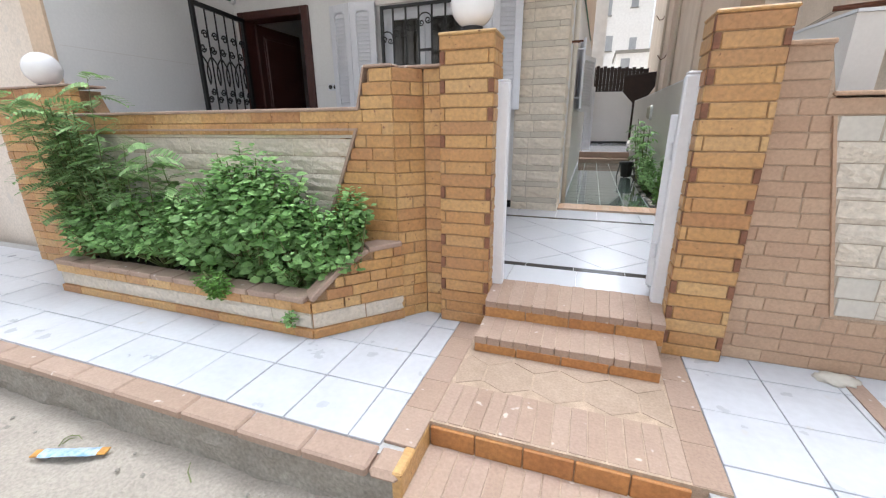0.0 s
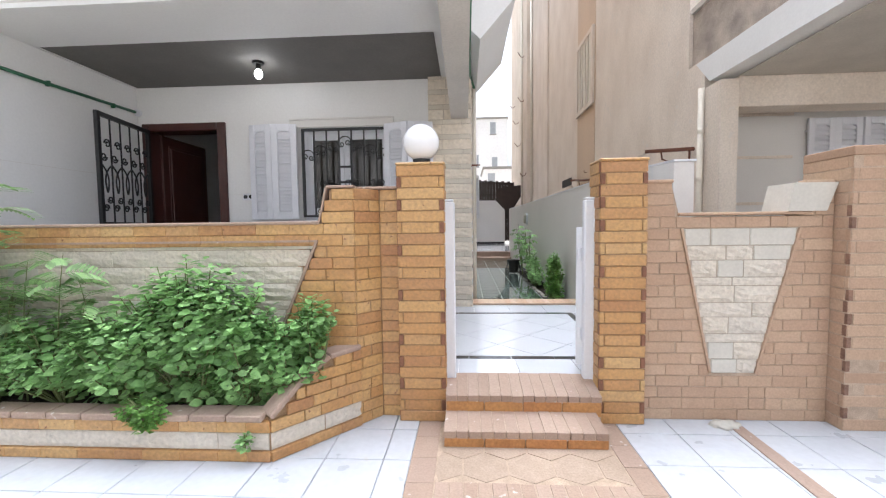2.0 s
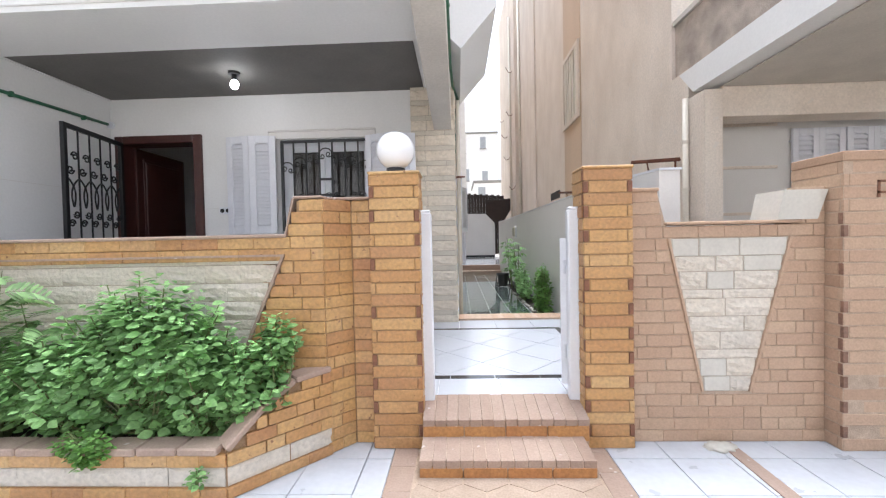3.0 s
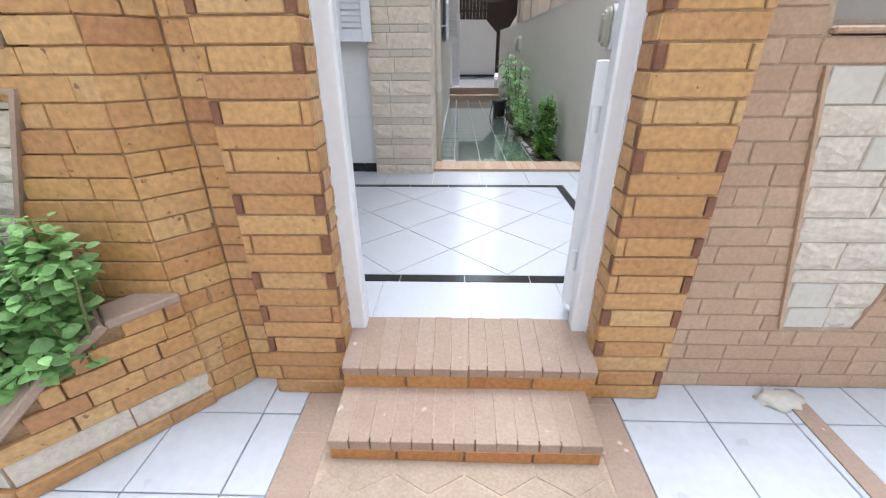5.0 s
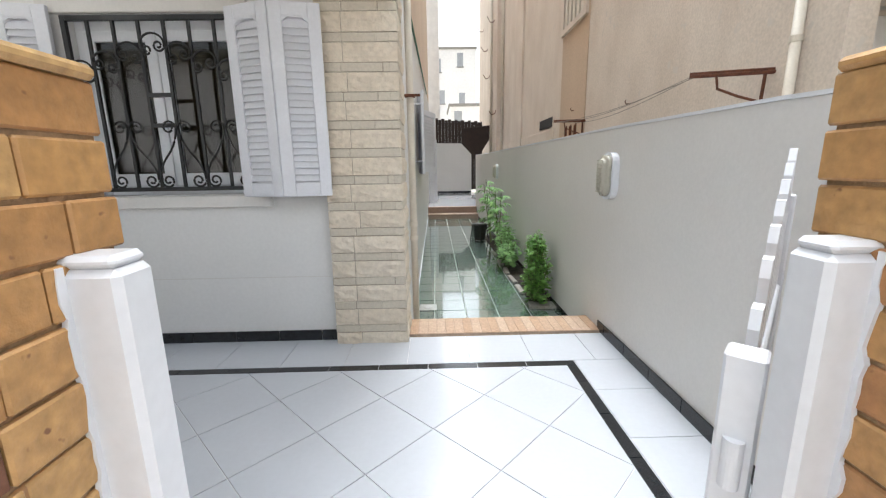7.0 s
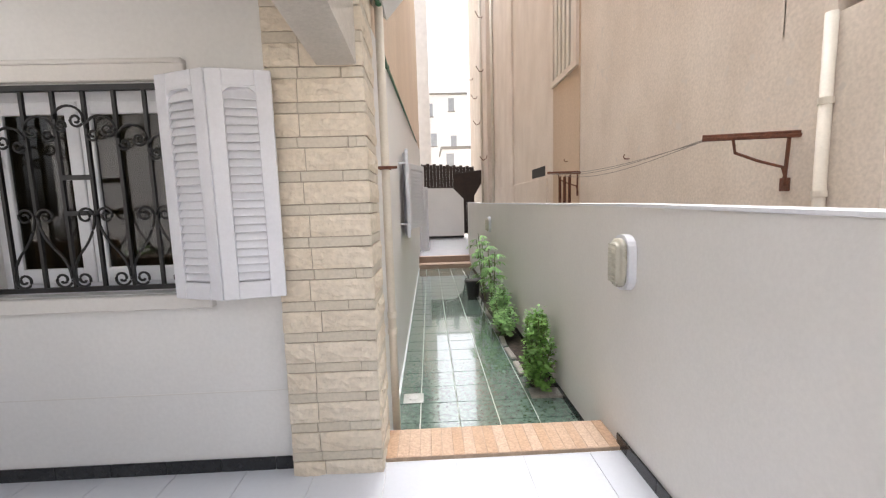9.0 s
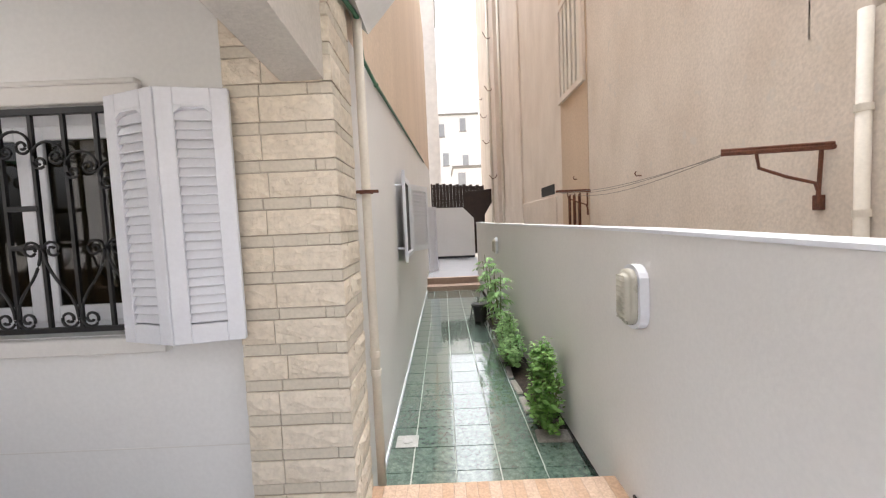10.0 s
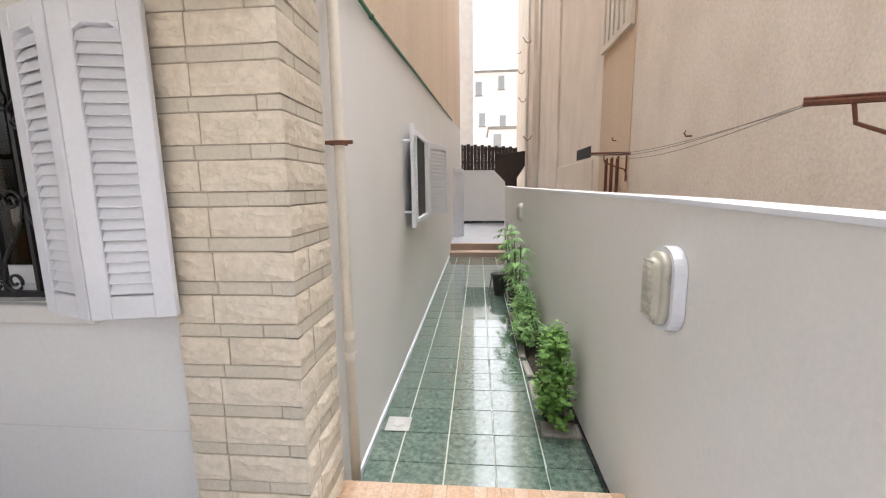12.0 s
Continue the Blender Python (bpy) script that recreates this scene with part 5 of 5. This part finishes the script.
for k in range(60):
    bm = bmesh.new()
    bmesh.ops.create_icosphere(bm, subdivisions=1, radius=rng.uniform(0.006, 0.018))
    for v in bm.verts:
        v.co *= rng.uniform(0.7, 1.15)
        v.co.z *= 0.6
    ob = tagged(link_bm("pebble", bm, M_CONCRETE), "small grey pebble on the sandy road", "pebble", "road pebbles")
    ob.location = (rng.uniform(-2.2, 0.0), rng.uniform(0.1, 0.85), ROAD + 0.004)


# ---- bricks, stones and tiles ----
C = 0.0665


def pillar_bricks(parent, x0, x1, y0, y1, courses, mat, dark, seed, top):
    """Brick slips round a pillar; from course to course the front and the side slips run past each other, showing their burnt ends."""
    rng = random.Random(seed)
    off = -parent.location
    w, d, h, t = x1 - x0, y1 - y0, C - 0.006, 0.028
    for c in range(courses):
        z = PAVE + (c + 0.5) * C + off.z
        through_front = c % 2 == 0
        j = rng.uniform(-0.003, 0.003)
        fw = w if through_front else w - 2 * t
        lay("brick", parent, piece_mesh(round(fw - 0.006, 3), 0.07, h, mat, 0.003), ((x0 + x1) / 2 + off.x, y0 + 0.035 + off.y + j, z), rng.uniform(-0.4, 0.4))
        for sx, xs in ((-1, x0), (1, x1)):
            burnt = dark if rng.random() < 0.6 else mat
            if through_front:
                lay("brick_end", parent, piece_mesh(0.012, t - 0.002, h - 0.001, burnt, 0.002), (xs - sx * 0.0055 + off.x, y0 + t / 2 + 0.002 + off.y + j, z))
                lo = y0 + t + 0.003
            else:
                lay("brick_end", parent, piece_mesh(t - 0.003, 0.02, h - 0.001, burnt, 0.002), (xs - sx * t / 2 + off.x, y0 + 0.0095 + off.y, z))
                lo = y0 + 0.021
            cut = rng.choice((0, 0, 0.4, 0.6))
            spans = [(lo, y1)] if not cut else [(lo, lo + (y1 - lo) * cut - 0.002), (lo + (y1 - lo) * cut + 0.002, y1)]
            for a, b in spans:
                lay("brick", parent, piece_mesh(0.05, round(b - a, 2), h, mat, 0.003), (xs - sx * 0.025 + off.x + rng.uniform(-0.002, 0.002), (a + b) / 2 + off.y, z))
        lay("brick", parent, piece_mesh(round(w - 0.11, 2), 0.05, h, mat, 0.004), ((x0 + x1) / 2 + off.x, y1 - 0.025 + off.y, z))
    zt = PAVE + courses * C - 0.002
    bm = bmesh.new()
    add_box(bm, (x0 - 0.004, y0 - 0.006, zt), (x1 + 0.006, y1, top), 0.006)
    ob = part("coping", bm, mat, parent, "weathered mortar top")
    ob.matrix_parent_inverse = Matrix.Translation(parent.location).inverted()


pillar_bricks(pillar_a, -0.25, 0.03, 2.0, 2.2, 23, M_BRICK, M_DARK_BRICK, 3, 1.31)
pillar_bricks(pillar_b, 0.92, 1.185, 2.0, 2.2, 23, M_BRICK, M_DARK_BRICK, 4, 1.31)
pillar_bricks(pillar_c, 2.25, 2.85, 1.97, 2.3, 23, M_PINK, M_DARK_PINK, 5, 1.345)


def slant(z):
    """Where the brick wing begins beside the stone panel."""
    if z > 0.95:
        return -0.69 + (z - 0.95) / 0.2 * 0.05
    if z > 0.86:
        return -2.4
    return -0.705 - (0.855 - z) * 0.44


W0 = -3.0
brick_face(garden_wall, (W0, 1.94, 0), (1, 0), 2.51, PAVE, 21, C, 0.2, M_BRICK, span=lambda z: (max(0, slant(z) - W0) if z < 0.86 or z > 0.95 else 0.0, 2.515), seed=11)
brick_face(garden_wall, (-0.485, 1.94, 0), (0.12, 0.13), 0.177, PAVE, 21, C, 0.2, M_BRICK, seed=12)
brick_face(garden_wall, (-0.365, 2.07, 0), (1, 0), 0.115, PAVE, 21, C, 0.2, M_BRICK, seed=13)
part("coping", boxes(((-3.05, 1.925, 0.955), (-0.69, 2.2, 0.975)), ((-0.645, 1.93, 1.163), (-0.485, 2.2, 1.178)), ((-0.49, 2.03, 1.162), (-0.25, 2.2, 1.177)), bevel=0.005), M_PAVER, garden_wall, "weathered coping")
part("sloping_edge", prism([(-0.7, 0.955), (-0.69, 0.955), (-0.638, 1.165), (-0.65, 1.165)], "y", 1.93, 2.15), M_PAVER, garden_wall)
part("panel_edge", prism([(-0.716, 0.853), (-0.7, 0.853), (-1.06, 0.03), (-1.076, 0.03)], "y", 1.925, 1.97), M_PAVER, garden_wall)
part("panel_edge", box((-3.0, 1.927, 0.853), (-0.7, 1.97, 0.865)), M_PAVER, garden_wall)
stone_face(garden_wall, (W0, 1.958, 0), (1, 0), -0.1, (0.1, 0.1, 0.055, 0.1), lambda z: (0.0, slant(z) - W0 - 0.012), M_PALE_STONE, 21, 0.05, 0.011, (0.2, 0.28, 0.34), M_SMOOTH_STONE, top=0.853)
brick_face(end_pier, (-4.0, 1.95, 0), (1, 0), 0.98, PAVE, 21, C, 0.2, M_BRICK, seed=14)
part("coping", box((-4.02, 1.935, 1.16), (-3.02, 2.2, 1.176), 0.005), M_PAVER, end_pier)

# neighbour's garden wall
NB0 = 1.2


def nb_span_left(z):
    if z > 0.98:
        return (0.0, 0.145 + (1.2 - z) * 0.14)
    if z > 0.905:
        return (0.0, 1.05)
    if z > 0.045:
        return (0.0, 0.2 + (0.905 - z) * 0.22)
    return (0.0, 1.05)


def nb_span_right(z):
    if 0.045 < z < 0.905:
        return (0.87 - (0.905 - z) * 0.255, 1.05)
    return (0.87, 1.05) if z > 0.98 else (0, 0)


brick_face(neighbour_wall, (NB0, 2.075, 0), (1, 0), 1.05, PAVE, 21, 0.0672, 0.19, M_PINK, span=nb_span_left, seed=15)
brick_face(neighbour_wall, (NB0, 2.075, 0), (1, 0), 1.05, PAVE, 21, 0.0672, 0.19, M_PINK, span=nb_span_right, seed=16)
stone_face(neighbour_wall, (NB0, 2.07, 0), (1, 0), 0.05, (0.085, 0.1, 0.05, 0.1), lambda z: (0.212 + (0.905 - z) * 0.22, 0.858 - (0.905 - z) * 0.255), M_PALE_STONE, 22, 0.05, 0.014, (0.15, 0.22, 0.3), M_SMOOTH_STONE, top=0.905)
part("panel_backing", prism([(1.405, 0.905), (2.065, 0.905), (1.845, 0.05), (1.585, 0.05)], "y", 2.0765, 2.0815), M_STONE_JOINT, neighbour_wall)
part("panel_edge", prism([(1.4, 0.905), (1.412, 0.905), (1.592, 0.05), (1.58, 0.05)], "y", 2.062, 2.1), M_PINK, neighbour_wall)
part("panel_edge", prism([(2.058, 0.905), (2.07, 0.905), (1.847, 0.05), (1.835, 0.05)], "y", 2.062, 2.1), M_PINK, neighbour_wall)
part("coping", boxes(((1.385, 2.055, 0.98), (2.12, 2.26, 0.998)), ((1.2, 2.06, 1.17), (1.355, 2.26, 1.19)), bevel=0.005), M_PINK, neighbour_wall)
part("cap_stone", prism([(1.98, 0.998), (2.19, 0.998), (2.248, 1.158), (2.015, 1.158)], "y", 2.05, 2.26), M_SMOOTH_STONE, neighbour_wall, "pale grey cap stone")

# planter bricks
for z, nm, mt, step in ((PAVE, "brick", M_BRICK, 0.2), (-0.085, "brick", M_BRICK, 0.2)):
    brick_face(planter, (-2.95, 1.55, 0), (1, 0), 2.12, z, 1, 0.055 if z < -0.2 else 0.06, step, mt, seed=31, name=nm)
stone_face(planter, (-2.95, 1.562, 0), (1, 0), -0.18, (0.09,), lambda z: (0.0, 2.11), M_PALE_STONE, 33, 0.05, 0.006, (0.2, 0.26), top=-0.09)
part("band_backing", box((-2.94, 1.57, -0.182), (-0.84, 1.6, -0.088)), M_STONE_JOINT, planter)
rng = random.Random(8)
x = -2.95
while x < -0.87:
    w = 0.19
    lay("coping_brick", planter, piece_mesh(w - 0.006, 0.125, 0.035, M_PAVER, 0.006), (x + w / 2, 1.6, -0.008 + rng.uniform(-0.002, 0.002)), rng.uniform(-1, 1))
    x += w
along = (a1 - a0)
ln = along.length


def side_top(u):
    s = u / ln
    for (s0, h0), (s1, h1) in zip(prof, prof[1:]):
        if s <= s1:
            return h0 + (h1 - h0) * (s - s0) / (s1 - s0)
    return prof[-1][1]


def side_span(z):
    u = 0.0
    while u < ln and side_top(u) < z + 0.02:
        u += 0.01
    return (u, ln)


off_n = Vector((along.y, -along.x)).normalized() * 0.016
s_at = (a0.x + off_n.x, a0.y + off_n.y, 0)
brick_face(planter, s_at, along, ln, PAVE, 1, 0.055, 0.2, M_BRICK, seed=35)
stone_face(planter, (a0.x + off_n.x * 0.3, a0.y + off_n.y * 0.3, 0), along, -0.18, (0.09,), lambda z: (0, ln), M_PALE_STONE, 36, 0.05, 0.005, (0.2, 0.3), top=-0.09)
brick_face(planter, s_at, along, ln, -0.085, 5, 0.0625, 0.19, M_BRICK, span=side_span, seed=37)
for i in range(3):
    (s0, h0), (s1, h1) = prof[i], prof[i + 1]
    p, q = a0.lerp(a1, s0), a0.lerp(a1, s1)
    d = Vector((q.x - p.x, q.y - p.y, h1 - h0))
    m = (p + q) / 2 + nrm * 0.42
    ang = math.atan2(h1 - h0, (q - p).length)
    lay("coping_brick", planter, piece_mesh(round(d.length, 3) - 0.003, 0.125, 0.03, M_PAVER, 0.006), (m.x, m.y, (h0 + h1) / 2 + 0.012), math.degrees(math.atan2(along.y, along.x)), Matrix.Rotation(-ang, 4, "Y"))

# gate steps
for i in range(14):
    w = 0.89 / 14
    lay("brick", step_high, piece_mesh(w - 0.003, 0.245, 0.05, M_PAVER, 0.002), (0.03 + (i + 0.5) * w, 2.055, -0.043 + rng.uniform(-0.002, 0.002)), rng.uniform(-0.6, 0.6), Matrix.Rotation(radians(11), 4, "X"))
for i in range(4):
    w = 0.89 / 4
    lay("brick", step_high, piece_mesh(w - 0.005, 0.06, 0.085, M_RISER, 0.003), (0.03 + (i + 0.5) * w, 1.966 + rng.uniform(-0.002, 0.002), -0.12))
for i in range(13):
    w = 0.86 / 13
    lay("brick", step_low, piece_mesh(w - 0.003, 0.225, 0.05, M_PAVER, 0.002), (0.028 + (i + 0.5) * w, 1.835, -0.165 + rng.uniform(-0.002, 0.002)), rng.uniform(-0.6, 0.6), Matrix.Rotation(radians(3), 4, "X"))
for i in range(4):
    w = 0.86 / 4
    lay("brick", step_low, piece_mesh(w - 0.005, 0.06, 0.05, M_RISER, 0.003), (0.028 + (i + 0.5) * w, 1.752 + rng.uniform(-0.002, 0.002), -0.208))
# path: edging, soldier bricks, hexagons
for x0, x1 in ((-0.13, 0.0), (0.905, 1.02)):
    y = 1.02 if x0 < 0 else 1.17
    while y < 1.98:
        lay("paver", path, piece_mesh(x1 - x0 - 0.004, 0.196, 0.03, M_PAVER, 0.002), ((x0 + x1) / 2, y + 0.1, PAVE - 0.012 + rng.uniform(-0.001, 0.001)), rng.uniform(-0.5, 0.5))
        y += 0.2
for i in range(14):
    w = 0.905 / 14
    lay("paver", path, piece_mesh(w - 0.004, 0.25, 0.03, M_PAVER, 0.002), (0.003 + (i + 0.5) * w, 1.305, PAVE - 0.012 + rng.uniform(-0.002, 0.002)), rng.uniform(-0.5, 0.5))
for i in range(5):
    w = 0.905 / 5
    lay("brick", path, piece_mesh(w - 0.005, 0.06, 0.1, M_RISER, 0.003), (0.003 + (i + 0.5) * w, 1.187, PAVE - 0.065))
R = 0.125
for row in range(2):
    for i in range(6):
        cx, cy = 0.02 + i * R * 1.75 - (0 if row == 0 else R * 0.87), 1.55 + row * R * 1.5
        if not -0.05 < cx < 0.93:
            continue
        pts = [(max(0.005, min(0.9, cx + (R - 0.004) * math.sin(k * math.pi / 3))), min(1.74, max(1.435, cy + (R - 0.004) * math.cos(k * math.pi / 3)))) for k in range(6)]
        part("hexagon_tile", prism(pts, "z", PAVE - 0.02, PAVE + 0.003 + rng.uniform(-0.001, 0.001)), M_HEX, path)
for i in range(15):
    w = 0.95 / 15
    lay("paver", landing, piece_mesh(w - 0.004, 0.25, 0.03, M_PAVER, 0.002), ((i + 0.5) * w, 1.03, -0.345 + rng.uniform(-0.002, 0.002)), rng.uniform(-0.6, 0.6))
    lay("paver", landing, piece_mesh(w - 0.004, 0.2, 0.03, M_PAVER, 0.002), ((i + 0.5) * w, 0.8, -0.347 + rng.uniform(-0.002, 0.002)), rng.uniform(-0.6, 0.6))
part("cheek", box((-0.04, 0.9, ROAD - 0.08), (0.0, 1.165, PAVE - 0.002), 0.006), M_BRICK, landing, "orange brick cheek")
# kerb capping
x = -6.0
while x < -0.45:
    w = rng.choice((0.3, 0.4, 0.5))
    lay("paver", kerb, piece_mesh(w - 0.003, 0.115, 0.045, M_PAVER, 0.009), (x + w / 2, 0.943 + rng.uniform(-0.002, 0.002), PAVE - 0.025 + rng.uniform(-0.0015, 0.0015)), rng.uniform(-0.3, 0.3))
    x += w
lay("paver", kerb, piece_mesh(round(-0.13 - x, 3), 0.115, 0.045, M_PAVER, 0.009), ((x - 0.13) / 2, 0.943, PAVE - 0.025))
lay("paver", kerb, piece_mesh(0.12, 0.13, 0.045, M_PAVER, 0.02), (-0.068, 0.95, PAVE - 0.026), 2)
x = 1.02
while x < 6:
    lay("paver", kerb, piece_mesh(0.198, 0.115, 0.045, M_PAVER, 0.006), (x + 0.1, 0.943, PAVE - 0.025), rng.uniform(-1, 1))
    x += 0.2

# pavement tiles
T = 0.3
for i in range(-20, 22):
    for j in range(4):
        x0, y0 = -0.27 + T * i, 1.0 + T * j
        if i >= 1:
            x0 = 1.02 + T * (i - 5) + 0.003
            if i < 5:
                continue
        x1, y1 = x0 + T, min(y0 + T, 2.08)
        if x0 < 0:
            x1 = min(x1, -0.132)
        if x1 - x0 < 0.04 or y1 - y0 < 0.03:
            continue
        lay("tile", pavement, piece_mesh(round(x1 - x0, 3) - 0.004, round(y1 - y0, 3) - 0.004, 0.02, M_PAVE_TILE, 0.002), ((x0 + x1) / 2, (y0 + y1) / 2, PAVE - 0.01 + rng.uniform(-0.0015, 0.0015)), 0)
part("strip", prism([(1.62, 1.0), (1.7, 1.0), (1.73, 2.06), (1.66, 2.06)], "z", PAVE - 0.01, PAVE + 0.006), M_PAVER, pavement, "worn brown strip across the tiles")


def clip_poly(poly, lo, hi):
    """A convex polygon cut to a rectangle."""
    for ax, v, keep in ((0, lo[0], 1), (0, hi[0], -1), (1, lo[1], 1), (1, hi[1], -1)):
        res = []
        for k, p in enumerate(poly):
            q = poly[(k + 1) % len(poly)]
            ip, iq = (p[ax] - v) * keep >= 0, (q[ax] - v) * keep >= 0
            if ip:
                res.append(p)
            if ip != iq:
                s = (v - p[ax]) / (q[ax] - p[ax])
                res.append((p[0] + s * (q[0] - p[0]), p[1] + s * (q[1] - p[1])))
        poly = res
        if len(poly) < 3:
            return []
    return poly


floor = bpy.data.objects["floor_terrace"]
D = 0.27
for i in range(-16, 5):
    for j in range(-4, 4):
        if (i + j) % 2 == 0:
            continue
        cx, cy, s = 0.403 + D * i, 3.335 + D * j, D - 0.0035
        poly = clip_poly([(cx, cy - s), (cx + s, cy), (cx, cy + s), (cx - s, cy)], (-3.35, 2.518), (1.207, 3.897))
        if poly:
            part("tile", prism(poly, "z", -0.012, 0.0), M_TILE, floor)


def strip(name, x0, y0, x1, y1, step, mat, z=0.0, start=0.0):
    """A row of tiles over a rectangle, along its longer side."""
    horiz = x1 - x0 > y1 - y0
    u = (x0 if horiz else y0) - start
    end = x1 if horiz else y1
    while u < end - 0.01:
        v = min(u + step, end)
        w = max(u, x0 if horiz else y0)
        if v - w > 0.02:
            sx, sy = (v - w - 0.004, y1 - y0 - 0.003) if horiz else (x1 - x0 - 0.003, v - w - 0.004)
            c = ((w + v) / 2, (y0 + y1) / 2) if horiz else ((x0 + x1) / 2, (w + v) / 2)
            lay(name, floor, piece_mesh(round(sx, 3), round(sy, 3), 0.012, mat, 0.001), (c[0], c[1], z - 0.006))
        u += step


strip("band_tile", -3.41, 2.455, 1.27, 2.515, 0.3, M_BLACK_TILE, start=0.02)
strip("band_tile", -3.41, 3.9, 1.27, 3.96, 0.3, M_BLACK_TILE, start=0.12)
strip("band_tile", 1.21, 2.515, 1.27, 3.9, 0.3, M_BLACK_TILE)
strip("band_tile", -3.41, 2.515, -3.35, 3.9, 0.3, M_BLACK_TILE)
strip("border_tile", -3.8, 2.17, 1.608, 2.452, 0.39, M_TILE, start=0.0)
strip("border_tile", -3.8, 3.963, 1.608, 4.36, 0.39, M_TILE, start=0.25)
strip("border_tile", 1.273, 2.455, 1.608, 3.96, 0.39, M_TILE)
strip("border_tile", -3.8, 2.455, -3.413, 3.96, 0.39, M_TILE)
strip("skirting_tile", -2.78, 4.345, -0.265, 4.358, 0.3, M_BLACK_TILE, 0.012)
for ob in [o for o in floor.children if o.name.startswith("skirting")]:
    ob.scale.z, ob.location.z = 6.2, 0.038
strip("side_skirting_tile", 1.595, 2.6, 1.608, 4.42, 0.3, M_BLACK_TILE, 0.012, start=0.1)
for ob in [o for o in floor.children if o.name.startswith("side_skirting")]:
    ob.scale.z, ob.location.z = 6.2, 0.038

# alley threshold and green tiles
sill = stock("threshold", M_PINK_MORTAR, "worn pale orange brick threshold into the alley", "threshold", (0.225, 4.37, -0.25), (1.609, 4.66, 0.0165))
for i in range(21):
    w = 1.375 / 21
    lay("brick", sill, piece_mesh(w - 0.003, 0.285, 0.03, M_SILL, 0.002), (0.23 + (i + 0.5) * w, 4.515, 0.004 + rng.uniform(-0.0015, 0.0015)), rng.uniform(-0.4, 0.4))
alley = bpy.data.objects["floor_alley"]
G = 0.302
for i in range(6):
    for j in range(26):
        y0, y1 = 4.79 + (j - 1) * G, min(4.79 + j * G, 12.41)
        y0 = max(y0, 4.705)
        lean = 0.004 * ((y0 + y1) / 2 - 4.6)
        x0, x1 = max(0.105 + G * i + lean, side(y1) + 0.002), min(0.105 + G * (i + 1) + lean, 1.6)
        if x1 - x0 < 0.03:
            continue
        lay("tile", alley, piece_mesh(round(x1 - x0, 2) - 0.008, round(y1 - y0, 3) - 0.008, 0.014, M_GREEN_TILE, 0.0015), ((x0 + x1) / 2, (y0 + y1) / 2, ALLEY - 0.007 + rng.uniform(-0.0006, 0.0006)), 0)

# split stone cladding of the corner column
column = stock("column", M_STONE_JOINT, "corner column clad in cream split stone", "column", (-0.25, 4.292, -0.22), (0.212, 4.68, 3.2))
column_face(column, (-0.262, 4.28, 0), (1, 0), 0.49, 41, 2.66)
column_face(column, (0.228, 4.28, 0), (0, 1), 0.4, 42, 2.75)
